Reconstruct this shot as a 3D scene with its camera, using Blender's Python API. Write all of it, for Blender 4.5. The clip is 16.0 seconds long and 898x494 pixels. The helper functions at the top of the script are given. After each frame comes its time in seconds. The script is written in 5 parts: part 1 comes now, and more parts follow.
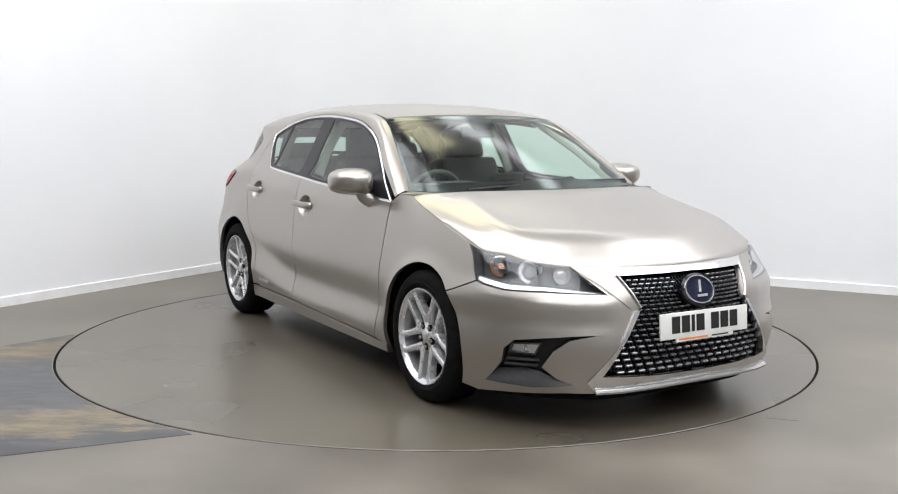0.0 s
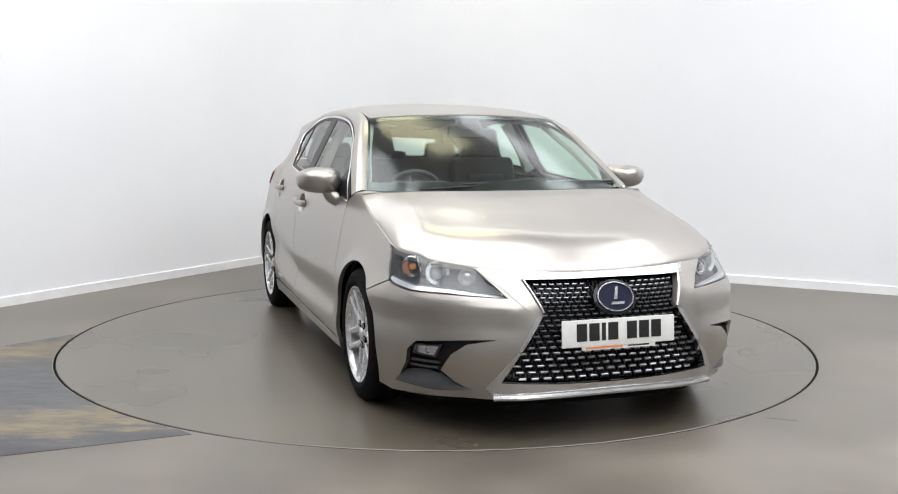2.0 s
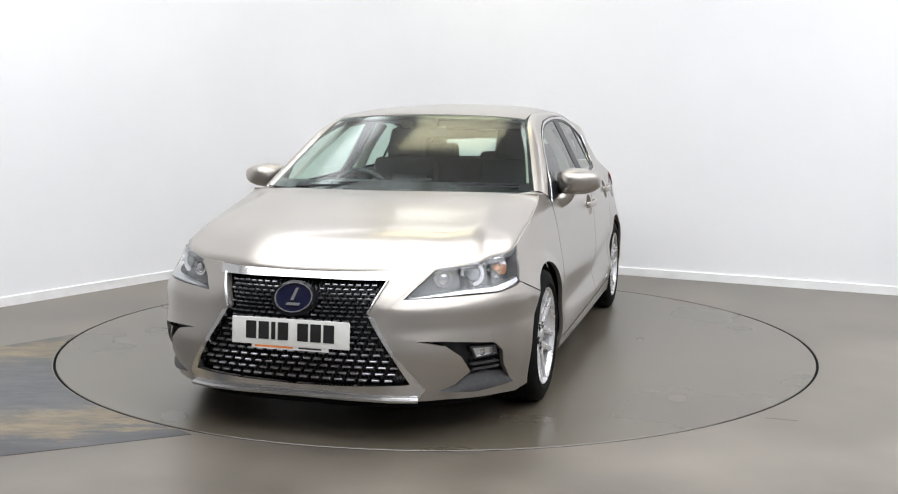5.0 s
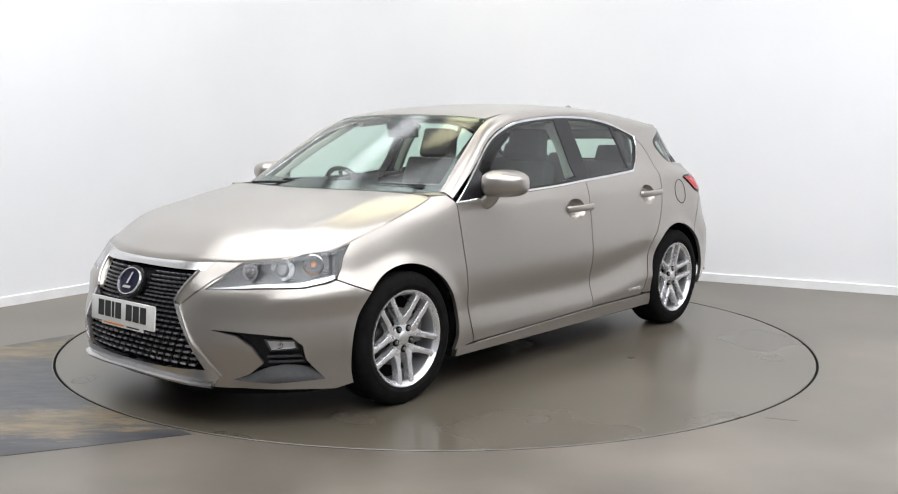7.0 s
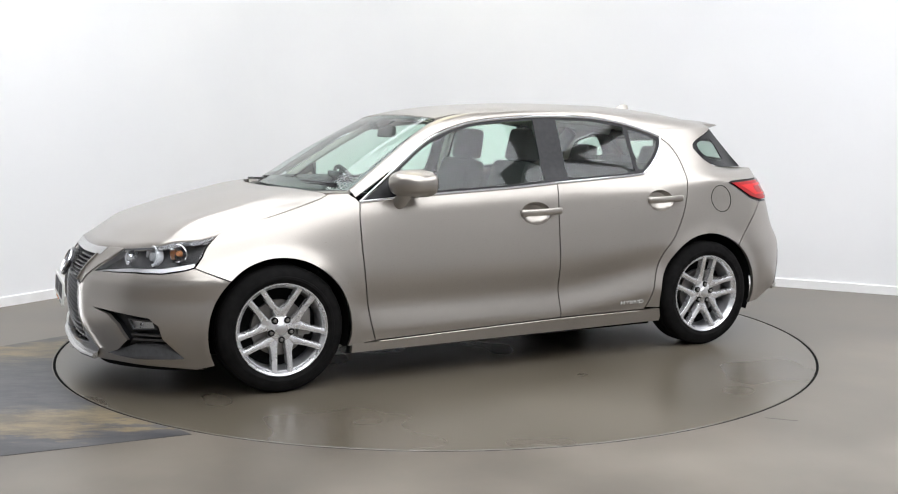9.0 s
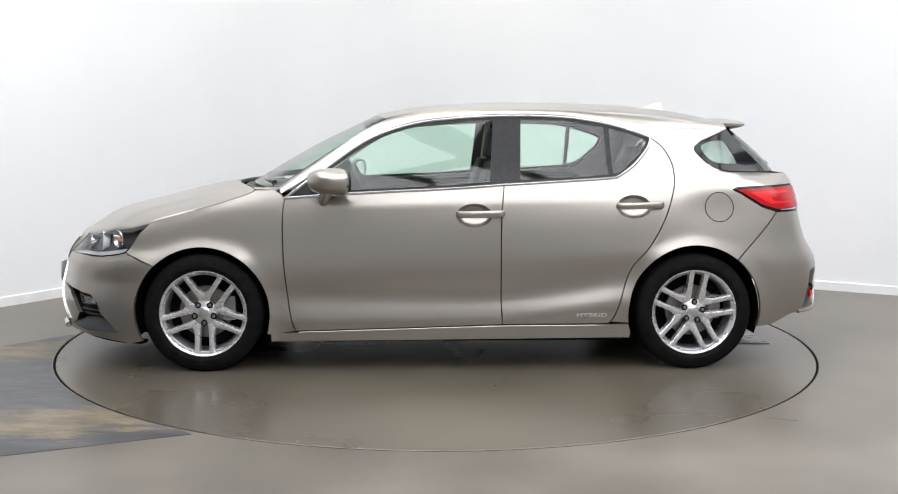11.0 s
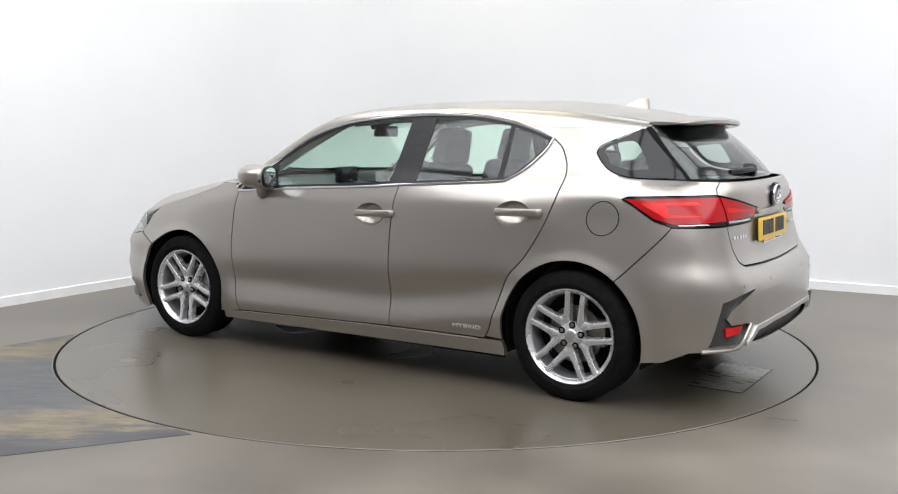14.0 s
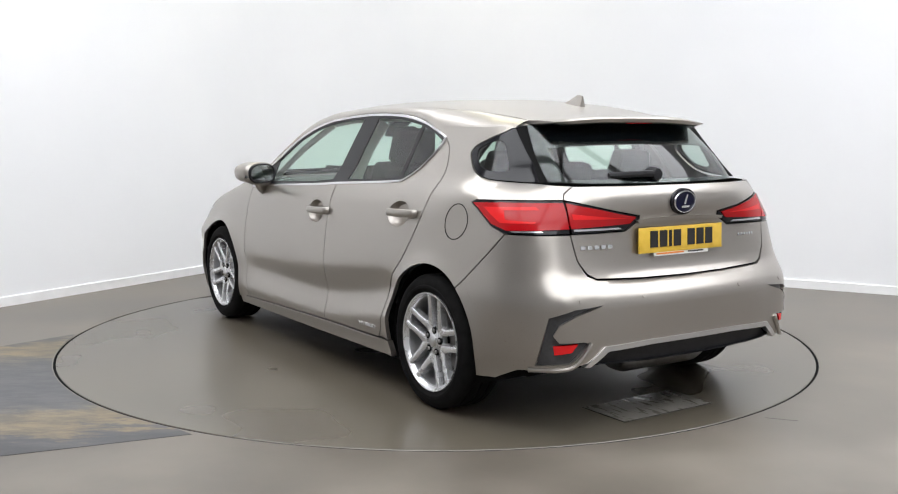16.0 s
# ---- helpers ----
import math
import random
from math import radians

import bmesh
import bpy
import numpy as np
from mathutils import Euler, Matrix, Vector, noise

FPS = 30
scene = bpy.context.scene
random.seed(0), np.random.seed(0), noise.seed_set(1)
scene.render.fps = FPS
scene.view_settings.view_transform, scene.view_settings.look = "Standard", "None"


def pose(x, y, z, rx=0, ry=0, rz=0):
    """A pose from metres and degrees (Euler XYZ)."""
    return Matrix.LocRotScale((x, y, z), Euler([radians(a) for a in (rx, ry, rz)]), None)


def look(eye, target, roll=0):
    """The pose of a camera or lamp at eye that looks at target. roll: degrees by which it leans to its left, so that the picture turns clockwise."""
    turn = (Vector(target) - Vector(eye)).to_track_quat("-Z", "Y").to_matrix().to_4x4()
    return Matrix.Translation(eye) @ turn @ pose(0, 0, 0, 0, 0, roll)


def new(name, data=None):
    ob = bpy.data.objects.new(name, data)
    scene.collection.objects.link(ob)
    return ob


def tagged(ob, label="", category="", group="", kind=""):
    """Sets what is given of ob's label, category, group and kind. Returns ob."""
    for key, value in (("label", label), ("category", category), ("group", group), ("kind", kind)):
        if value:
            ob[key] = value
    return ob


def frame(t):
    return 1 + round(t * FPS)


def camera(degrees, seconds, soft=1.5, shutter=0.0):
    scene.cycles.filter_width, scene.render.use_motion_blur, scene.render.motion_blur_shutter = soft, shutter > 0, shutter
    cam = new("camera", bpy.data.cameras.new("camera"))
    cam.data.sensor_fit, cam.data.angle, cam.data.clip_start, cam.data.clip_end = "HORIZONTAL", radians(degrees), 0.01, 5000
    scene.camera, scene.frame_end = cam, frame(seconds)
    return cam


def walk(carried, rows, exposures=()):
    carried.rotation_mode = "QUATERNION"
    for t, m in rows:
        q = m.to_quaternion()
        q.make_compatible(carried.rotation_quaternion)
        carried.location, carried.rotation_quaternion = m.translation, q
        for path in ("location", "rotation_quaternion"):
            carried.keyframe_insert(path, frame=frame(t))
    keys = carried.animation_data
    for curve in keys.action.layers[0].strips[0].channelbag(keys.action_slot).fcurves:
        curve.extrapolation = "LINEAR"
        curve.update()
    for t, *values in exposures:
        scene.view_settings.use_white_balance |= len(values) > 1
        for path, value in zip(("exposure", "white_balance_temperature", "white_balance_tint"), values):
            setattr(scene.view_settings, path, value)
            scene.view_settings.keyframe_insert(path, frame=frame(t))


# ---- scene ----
from mathutils.geometry import delaunay_2d_cdt

# camera: fixed on its stand, looking slightly down on the turntable
EYE = Vector((0.0, -6.005, 1.277))
VIEW = look(EYE, EYE + Vector((0.01124, 0.99274, -0.11974)), 0.291)
cam = camera(49.4, 16.0, soft=1.1)
walk(cam, [(0.0, VIEW), (16.0, VIEW)])

# light: white studio, lit by ceiling panels
world = bpy.data.worlds.new("studio_world")
scene.world = world
world.use_nodes = True
world.node_tree.nodes["Background"].inputs[0].default_value = (0.9, 0.93, 1.0, 1)
world.node_tree.nodes["Background"].inputs[1].default_value = 0.05
scene.view_settings.exposure = 0.0


# ------------------------------------------------------------------ materials
def material(name, color, rough=0.5, metal=0.0, coat=0.0, spec=0.5):
    m = bpy.data.materials.new(name)
    m.use_nodes = True
    b = m.node_tree.nodes["Principled BSDF"]
    b.inputs["Base Color"].default_value = (*color, 1)
    b.inputs["Roughness"].default_value = rough
    b.inputs["Metallic"].default_value = metal
    b.inputs["Coat Weight"].default_value = coat
    b.inputs["Coat Roughness"].default_value = 0.03
    b.inputs["Specular IOR Level"].default_value = spec
    return m


def vary(m, scale, low, high, rough=(), bump=0.0, detail=6.0, bump_scale=None, stretch=(1, 1, 1)):
    """Colour, gloss and relief that wander over the surface."""
    t = m.node_tree
    b = t.nodes["Principled BSDF"]
    co = t.nodes.new("ShaderNodeTexCoord")
    mp = t.nodes.new("ShaderNodeMapping")
    mp.inputs["Scale"].default_value = stretch
    t.links.new(co.outputs["Object"], mp.inputs["Vector"])
    n = t.nodes.new("ShaderNodeTexNoise")
    n.inputs["Scale"].default_value, n.inputs["Detail"].default_value = scale, detail
    t.links.new(mp.outputs["Vector"], n.inputs["Vector"])
    r = t.nodes.new("ShaderNodeValToRGB")
    r.color_ramp.elements[0].position, r.color_ramp.elements[1].position = 0.3, 0.7
    r.color_ramp.elements[0].color, r.color_ramp.elements[1].color = (*low, 1), (*high, 1)
    t.links.new(n.outputs["Fac"], r.inputs["Fac"])
    t.links.new(r.outputs["Color"], b.inputs["Base Color"])
    if rough:
        mr = t.nodes.new("ShaderNodeMapRange")
        mr.inputs["To Min"].default_value, mr.inputs["To Max"].default_value = rough
        t.links.new(n.outputs["Fac"], mr.inputs["Value"])
        t.links.new(mr.outputs["Result"], b.inputs["Roughness"])
    if bump:
        n2 = t.nodes.new("ShaderNodeTexNoise")
        n2.inputs["Scale"].default_value, n2.inputs["Detail"].default_value = bump_scale or scale * 8, 4
        t.links.new(mp.outputs["Vector"], n2.inputs["Vector"])
        bp = t.nodes.new("ShaderNodeBump")
        bp.inputs["Strength"].default_value, bp.inputs["Distance"].default_value = bump, 0.002
        t.links.new(n2.outputs["Fac"], bp.inputs["Height"])
        t.links.new(bp.outputs["Normal"], b.inputs["Normal"])
    return m


def glow(name, color, strength):
    m = bpy.data.materials.new(name)
    m.use_nodes = True
    t = m.node_tree
    t.nodes.clear()
    e = t.nodes.new("ShaderNodeEmission")
    e.inputs[0].default_value, e.inputs[1].default_value = (*color, 1), strength
    o = t.nodes.new("ShaderNodeOutputMaterial")
    t.links.new(e.outputs[0], o.inputs[0])
    return m


def glass(name, tint, gloss=0.0):
    """A thin pane: tinted see-through with a Fresnel mirror on it."""
    m = bpy.data.materials.new(name)
    m.use_nodes = True
    t = m.node_tree
    t.nodes.clear()
    lw = t.nodes.new("ShaderNodeLayerWeight")
    lw.inputs[0].default_value = 0.5
    pw = t.nodes.new("ShaderNodeMath")
    pw.operation, pw.inputs[1].default_value = "POWER", 4.5
    f = t.nodes.new("ShaderNodeMath")
    f.operation, f.inputs[1].default_value, f.inputs[2].default_value = "MULTIPLY_ADD", 0.92, 0.06
    t.links.new(lw.outputs["Facing"], pw.inputs[0])
    t.links.new(pw.outputs[0], f.inputs[0])
    tr = t.nodes.new("ShaderNodeBsdfTransparent")
    tr.inputs[0].default_value = (*tint, 1)
    g = t.nodes.new("ShaderNodeBsdfGlossy")
    g.inputs["Roughness"].default_value = gloss
    mx = t.nodes.new("ShaderNodeMixShader")
    o = t.nodes.new("ShaderNodeOutputMaterial")
    t.links.new(f.outputs[0], mx.inputs[0])
    t.links.new(tr.outputs[0], mx.inputs[1])
    t.links.new(g.outputs[0], mx.inputs[2])
    t.links.new(mx.outputs[0], o.inputs[0])
    return m


PAINT = material("silver_beige_paint", (0.455, 0.424, 0.388), 0.33, 0.85, 0.4)
vary(PAINT, 420, (0.375, 0.348, 0.316), (0.415, 0.386, 0.350), rough=(0.25, 0.34), detail=2)
PAINT.node_tree.nodes["Principled BSDF"].inputs["Coat Roughness"].default_value = 0.10
BRIGHT = material("bright_grille_frame", (0.62, 0.615, 0.61), 0.2, 1.0, 0.1)
WALL = vary(material("white_wall_paint", (0.8, 0.8, 0.8), 0.6), 0.7, (0.805, 0.81, 0.825), (0.85, 0.852, 0.858), bump=0.05, bump_scale=60)
FLOOR = vary(material("polished_concrete", (0.3, 0.28, 0.25), 0.35), 1.1, (0.082, 0.070, 0.056), (0.192, 0.168, 0.140), rough=(0.24, 0.50), bump=0.02, bump_scale=40)
DISC = vary(material("painted_disc", (0.3, 0.28, 0.25), 0.3, spec=0.8), 0.9, (0.080, 0.068, 0.050), (0.122, 0.105, 0.080), rough=(0.23, 0.34), detail=2)
SKIRT = vary(material("skirting_white", (0.85, 0.85, 0.85), 0.4), 5, (0.80, 0.80, 0.80), (0.88, 0.88, 0.88))
GAP = material("shadow_gap_black", (0.008, 0.008, 0.008), 0.9, spec=0.05)
BLACK = vary(material("black_plastic", (0.02, 0.02, 0.02), 0.45, spec=0.25), 40, (0.010, 0.010, 0.011), (0.018, 0.018, 0.020), rough=(0.30, 0.45), bump=0.03)
GLOSS = material("gloss_black", (0.006, 0.006, 0.008), 0.12, 0, 0.1, 0.3)
CHROME = material("bright_trim", (0.78, 0.78, 0.79), 0.12, 1.0)
MIRROR = material("mirror_silver", (0.80, 0.84, 0.82), 0.02, 1.0)
SATIN = material("satin_trim", (0.72, 0.72, 0.73), 0.28, 1.0)
BAR = material("dark_chrome_bar", (0.34, 0.34, 0.355), 0.28, 1.0)
GLASS = glass("green_tinted_glass", (0.80, 0.95, 0.87))
SCREEN = glass("windscreen_glass", (0.82, 0.95, 0.89), 0.13)
DARKGLASS = glass("smoked_glass", (0.70, 0.80, 0.75))
RUBBER = vary(material("tyre_rubber", (0.02, 0.02, 0.02), 0.75, spec=0.05), 25, (0.006, 0.006, 0.006), (0.012, 0.0115, 0.0115), rough=(0.65, 0.88))
ALLOY = vary(material("silver_alloy", (0.7, 0.7, 0.71), 0.3, 0.75), 12, (0.66, 0.66, 0.67), (0.76, 0.76, 0.77), rough=(0.22, 0.32))
LAMP = glow("ceiling_panel_light", (0.945, 0.962, 1.0), 4.4)
WARMLAMP = glow("warm_panel_light", (1.0, 0.955, 0.66), 4.2)
# greys for the unseen walls, set by how dark the car's sides should reflect
PALE = vary(material("unseen_wall_pale_grey", (0.5, 0.5, 0.5), 0.8), 0.9, (0.52, 0.52, 0.525), (0.59, 0.59, 0.59))
SHADE = vary(material("unseen_wall_grey", (0.08, 0.08, 0.08), 0.8), 0.9, (0.36, 0.36, 0.365), (0.43, 0.43, 0.43))


# ------------------------------------------------------------------ mesh helpers
def part(name, bm, mat, parent=None, label="", smooth=True, angle=35):
    """One mesh object out of a bmesh, under its thing or part."""
    if not isinstance(bm, bmesh.types.BMesh):
        verts, faces = bm
        bm = bmesh.new()
        vs = [bm.verts.new(v) for v in verts]
        for f in faces:
            if len(set(f)) > 2:
                try:
                    bm.faces.new([vs[i] for i in f])
                except ValueError:
                    pass
        bmesh.ops.remove_doubles(bm, verts=bm.verts, dist=1e-5)
        bmesh.ops.recalc_face_normals(bm, faces=bm.faces)
    me = bpy.data.meshes.new(name)
    if smooth:
        for f in bm.faces:
            f.smooth = True
        for e in bm.edges:
            if len(e.link_faces) == 2 and e.calc_face_angle() > radians(angle):
                e.smooth = False
    bm.to_mesh(me)
    bm.free()
    for m in (mat if isinstance(mat, (list, tuple)) else [mat]):
        me.materials.append(m)
    ob = new(name, me)
    if parent:
        ob.parent = parent
    if label:
        tagged(ob, label)
    return ob


def empty(name, m=None, parent=None):
    ob = new(name)
    if m:
        ob.matrix_basis = m
    if parent:
        ob.parent = parent
    return ob


def box(size, at=(0, 0, 0), bevel=0.0, turn=None, segments=2):
    bm = bmesh.new()
    bmesh.ops.create_cube(bm, size=1)
    bmesh.ops.scale(bm, vec=size, verts=bm.verts)
    if bevel:
        bmesh.ops.bevel(bm, geom=bm.edges[:], offset=bevel, segments=segments, affect="EDGES", profile=0.6)
    if turn:
        bmesh.ops.transform(bm, matrix=turn, verts=bm.verts)
    bmesh.ops.translate(bm, vec=at, verts=bm.verts)
    return bm


def join(*bms):
    """Several bmeshes into one."""
    out = bmesh.new()
    for b in bms:
        me = bpy.data.meshes.new("tmp")
        b.to_mesh(me)
        b.free()
        out.from_mesh(me)
        bpy.data.meshes.remove(me)
    return out


def prism(outline, z0, z1):
    """A flat plan outline raised from z0 to z1."""
    n = len(outline)
    v = [(x, y, z0) for x, y in outline] + [(x, y, z1) for x, y in outline]
    f = [tuple(range(n))[::-1], tuple(range(n, 2 * n))] + [(i, (i + 1) % n, n + (i + 1) % n, n + i) for i in range(n)]
    return v, f


def lathe(profile, n=48, axis="y"):
    """Turns (radius, along) pairs round an axis; an open or closed skin."""
    v, f = [], []
    for i in range(n):
        a = 2 * math.pi * i / n
        for r, d in profile:
            v.append((r * math.cos(a), d, r * math.sin(a)) if axis == "y" else (r * math.cos(a), r * math.sin(a), d) if axis == "z" else (d, r * math.cos(a), r * math.sin(a)))
    k = len(profile)
    for i in range(n):
        for j in range(k - 1):
            a, b = i * k + j, ((i + 1) % n) * k + j
            f.append((a, b, b + 1, a + 1))
    return v, f


def mirrored(vf):
    v, f = vf
    return [(x, -y, z) for x, y, z in v], [tuple(reversed(q)) for q in f]


def spline(points, n=8, closed=False):
    """A smooth curve through points of any dimension, n steps between each two."""
    p = [np.array(q, float) for q in points]
    m = len(p)
    out = []
    for i in range(m if closed else m - 1):
        a, b, c, d = (p[(i - 1) % m] if closed or i > 0 else 2 * p[0] - p[1], p[i], p[(i + 1) % m],
                      p[(i + 2) % m] if closed or i + 2 < m else 2 * p[m - 1] - p[m - 2])
        for k in range(n):
            t = k / n
            out.append(0.5 * (2 * b + (c - a) * t + (2 * a - 5 * b + 4 * c - d) * t * t + (3 * b - a - 3 * c + d) * t ** 3))
    if not closed:
        out.append(p[-1])
    return out


def tube(path, r, n=8, flat=1.0):
    """A round or flattened bar along a path of 3D points."""
    path = [Vector(p) for p in path]
    v, f = [], []
    for i, p in enumerate(path):
        d = (path[min(i + 1, len(path) - 1)] - path[max(i - 1, 0)]).normalized()
        a = d.cross(Vector((0, 0, 1)))
        a = a.normalized() if a.length > 1e-4 else Vector((1, 0, 0))
        b = a.cross(d).normalized()
        for k in range(n):
            w = 2 * math.pi * k / n
            v.append(tuple(p + a * (r * flat * math.cos(w)) + b * (r * math.sin(w))))
    for i in range(len(path) - 1):
        for k in range(n):
            f.append((i * n + k, i * n + (k + 1) % n, (i + 1) * n + (k + 1) % n, (i + 1) * n + k))
    f.append(tuple(range(n))[::-1])
    f.append(tuple(range((len(path) - 1) * n, len(path) * n)))
    return v, f


# ------------------------------------------------------------------ the studio
CORNERS = [(-1.156, 4.070), (-7.49, -6.12), (1.33, -10.83), (7.66, -0.64)]
HEIGHT = 4.2


def cove(c, a, b, reach=0.92, n=24):
    """The rounded inner corner that hides where two walls meet, with its skirting."""
    pa, pb = c + (a - c).normalized() * reach, c + (b - c).normalized() * reach
    p = [pa * (1 - t) ** 2 + c * 2 * t * (1 - t) + pb * t * t for t in np.linspace(0, 1, n + 1)]
    v = [(q.x, q.y, z) for q in p for z in (0.0, HEIGHT)] + [(c.x, c.y, 0.0), (c.x, c.y, HEIGHT)]
    f = [(2 * i, 2 * i + 1, 2 * i + 3, 2 * i + 2) for i in range(n)]
    f += [(2 * i, 2 * i + 2, 2 * n + 2) for i in range(n)] + [(2 * i + 3, 2 * i + 1, 2 * n + 3) for i in range(n)]
    tagged(part("wall_cove", (v, f), WALL), "white rounded studio wall corner", "wall", kind="structure")
    d = ((a - c).normalized() + (b - c).normalized()).normalized() * 0.016
    v = [tuple(Vector((q.x, q.y, 0)) + o) for q in p for o in (Vector((0, 0, 0)), d, d + Vector((0, 0, 0.066)), d * 0.7 + Vector((0, 0, 0.072)), Vector((0, 0, 0.072)))]
    f = [(5 * i + j, 5 * i + j + 1, 5 * i + j + 6, 5 * i + j + 5) for i in range(n) for j in range(4)]
    tagged(part("baseboard", (v, f), SKIRT), "white skirting board round the wall corner", "skirting board", kind="structure")


def studio():
    (c0, c1, c2, c3) = [Vector((x, y, 0)) for x, y in CORNERS]
    cove(c0, c1, c3)
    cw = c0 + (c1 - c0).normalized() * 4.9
    names = ("wall_west", "unseen_southwest_wall", "unseen_south_wall", "unseen_east_wall", "wall_north")
    # the three middle walls are out of view; their greys shade the car
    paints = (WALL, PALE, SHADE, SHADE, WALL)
    words = ("white", "unseen pale grey", "grey", "grey", "white")
    mid = (c0 + c1 + c2 + c3) / 4
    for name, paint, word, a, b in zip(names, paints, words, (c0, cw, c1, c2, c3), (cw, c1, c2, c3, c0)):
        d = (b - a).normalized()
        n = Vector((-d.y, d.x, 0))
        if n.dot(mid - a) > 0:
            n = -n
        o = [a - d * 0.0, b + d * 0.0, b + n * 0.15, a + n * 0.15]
        tagged(part(name, prism([(p.x, p.y) for p in o], -0.1, HEIGHT + 0.1), paint, smooth=False), word + " studio wall slab", "wall", kind="structure")
        i = -n
        h, t = 0.072, 0.016
        prof = [(0.0, 0.0), (t, 0.0), (t, h - 0.006), (t - 0.005, h), (0.0, h)]
        v = [tuple(p + i * (q[0] + 0.001) + Vector((0, 0, q[1]))) for p in (a, b) for q in prof]
        f = [(k, (k + 1) % 5, 5 + (k + 1) % 5, 5 + k) for k in range(5)] + [(4, 3, 2, 1, 0), (5, 6, 7, 8, 9)]
        tagged(part("baseboard", (v, f), SKIRT, smooth=False), "white skirting board along the studio wall", "skirting board", kind="structure")
    tagged(part("ceiling", prism(CORNERS, HEIGHT, HEIGHT + 0.12), WALL, smooth=False), "white studio ceiling", "ceiling", kind="structure")
    # floor with a round well for the turntable
    n = 128
    ring = [(R_DISC * math.cos(2 * math.pi * k / n), R_DISC * math.sin(2 * math.pi * k / n)) for k in range(n)]
    bm = bmesh.new()
    top = [bm.verts.new((x, y, 0)) for x, y in ring]
    low = [bm.verts.new((x, y, -0.12)) for x, y in ring]
    out = [bm.verts.new((x * 6, y * 6, 0)) for x, y in ring]
    for k in range(n):
        j = (k + 1) % n
        bm.faces.new((top[k], out[k], out[j], top[j]))
        bm.faces.new((top[k], top[j], low[j], low[k]))
    bm.faces.new(low)
    bmesh.ops.recalc_face_normals(bm, faces=bm.faces)
    # worn strip where old paint shows through
    o = [(-1.03, -2.02), (-1.706, -2.300), (-3.6, -3.10), (-5.0, -2.2), (-4.4, -1.9), (-2.563, -.369), (-2.254, -.022)]
    a0, a1 = math.atan2(-.022, -2.254), math.atan2(-2.02, -1.03)
    o += [(2.242 * math.cos(w), 2.242 * math.sin(w)) for w in np.linspace(a0 + 2 * math.pi if a0 < a1 else a0, a1 + 2 * math.pi, 24)[1:-1]]
    tagged(part("floor_worn_strip", prism(o, -0.002, 0.0015), WORN, smooth=False), "worn floor strip with brown and slate-grey paint remains", "floor", kind="structure")
    tagged(part("floor", bm, FLOOR, smooth=False), "grey-beige sealed concrete studio floor", "floor", kind="structure")


R_DISC = 2.236


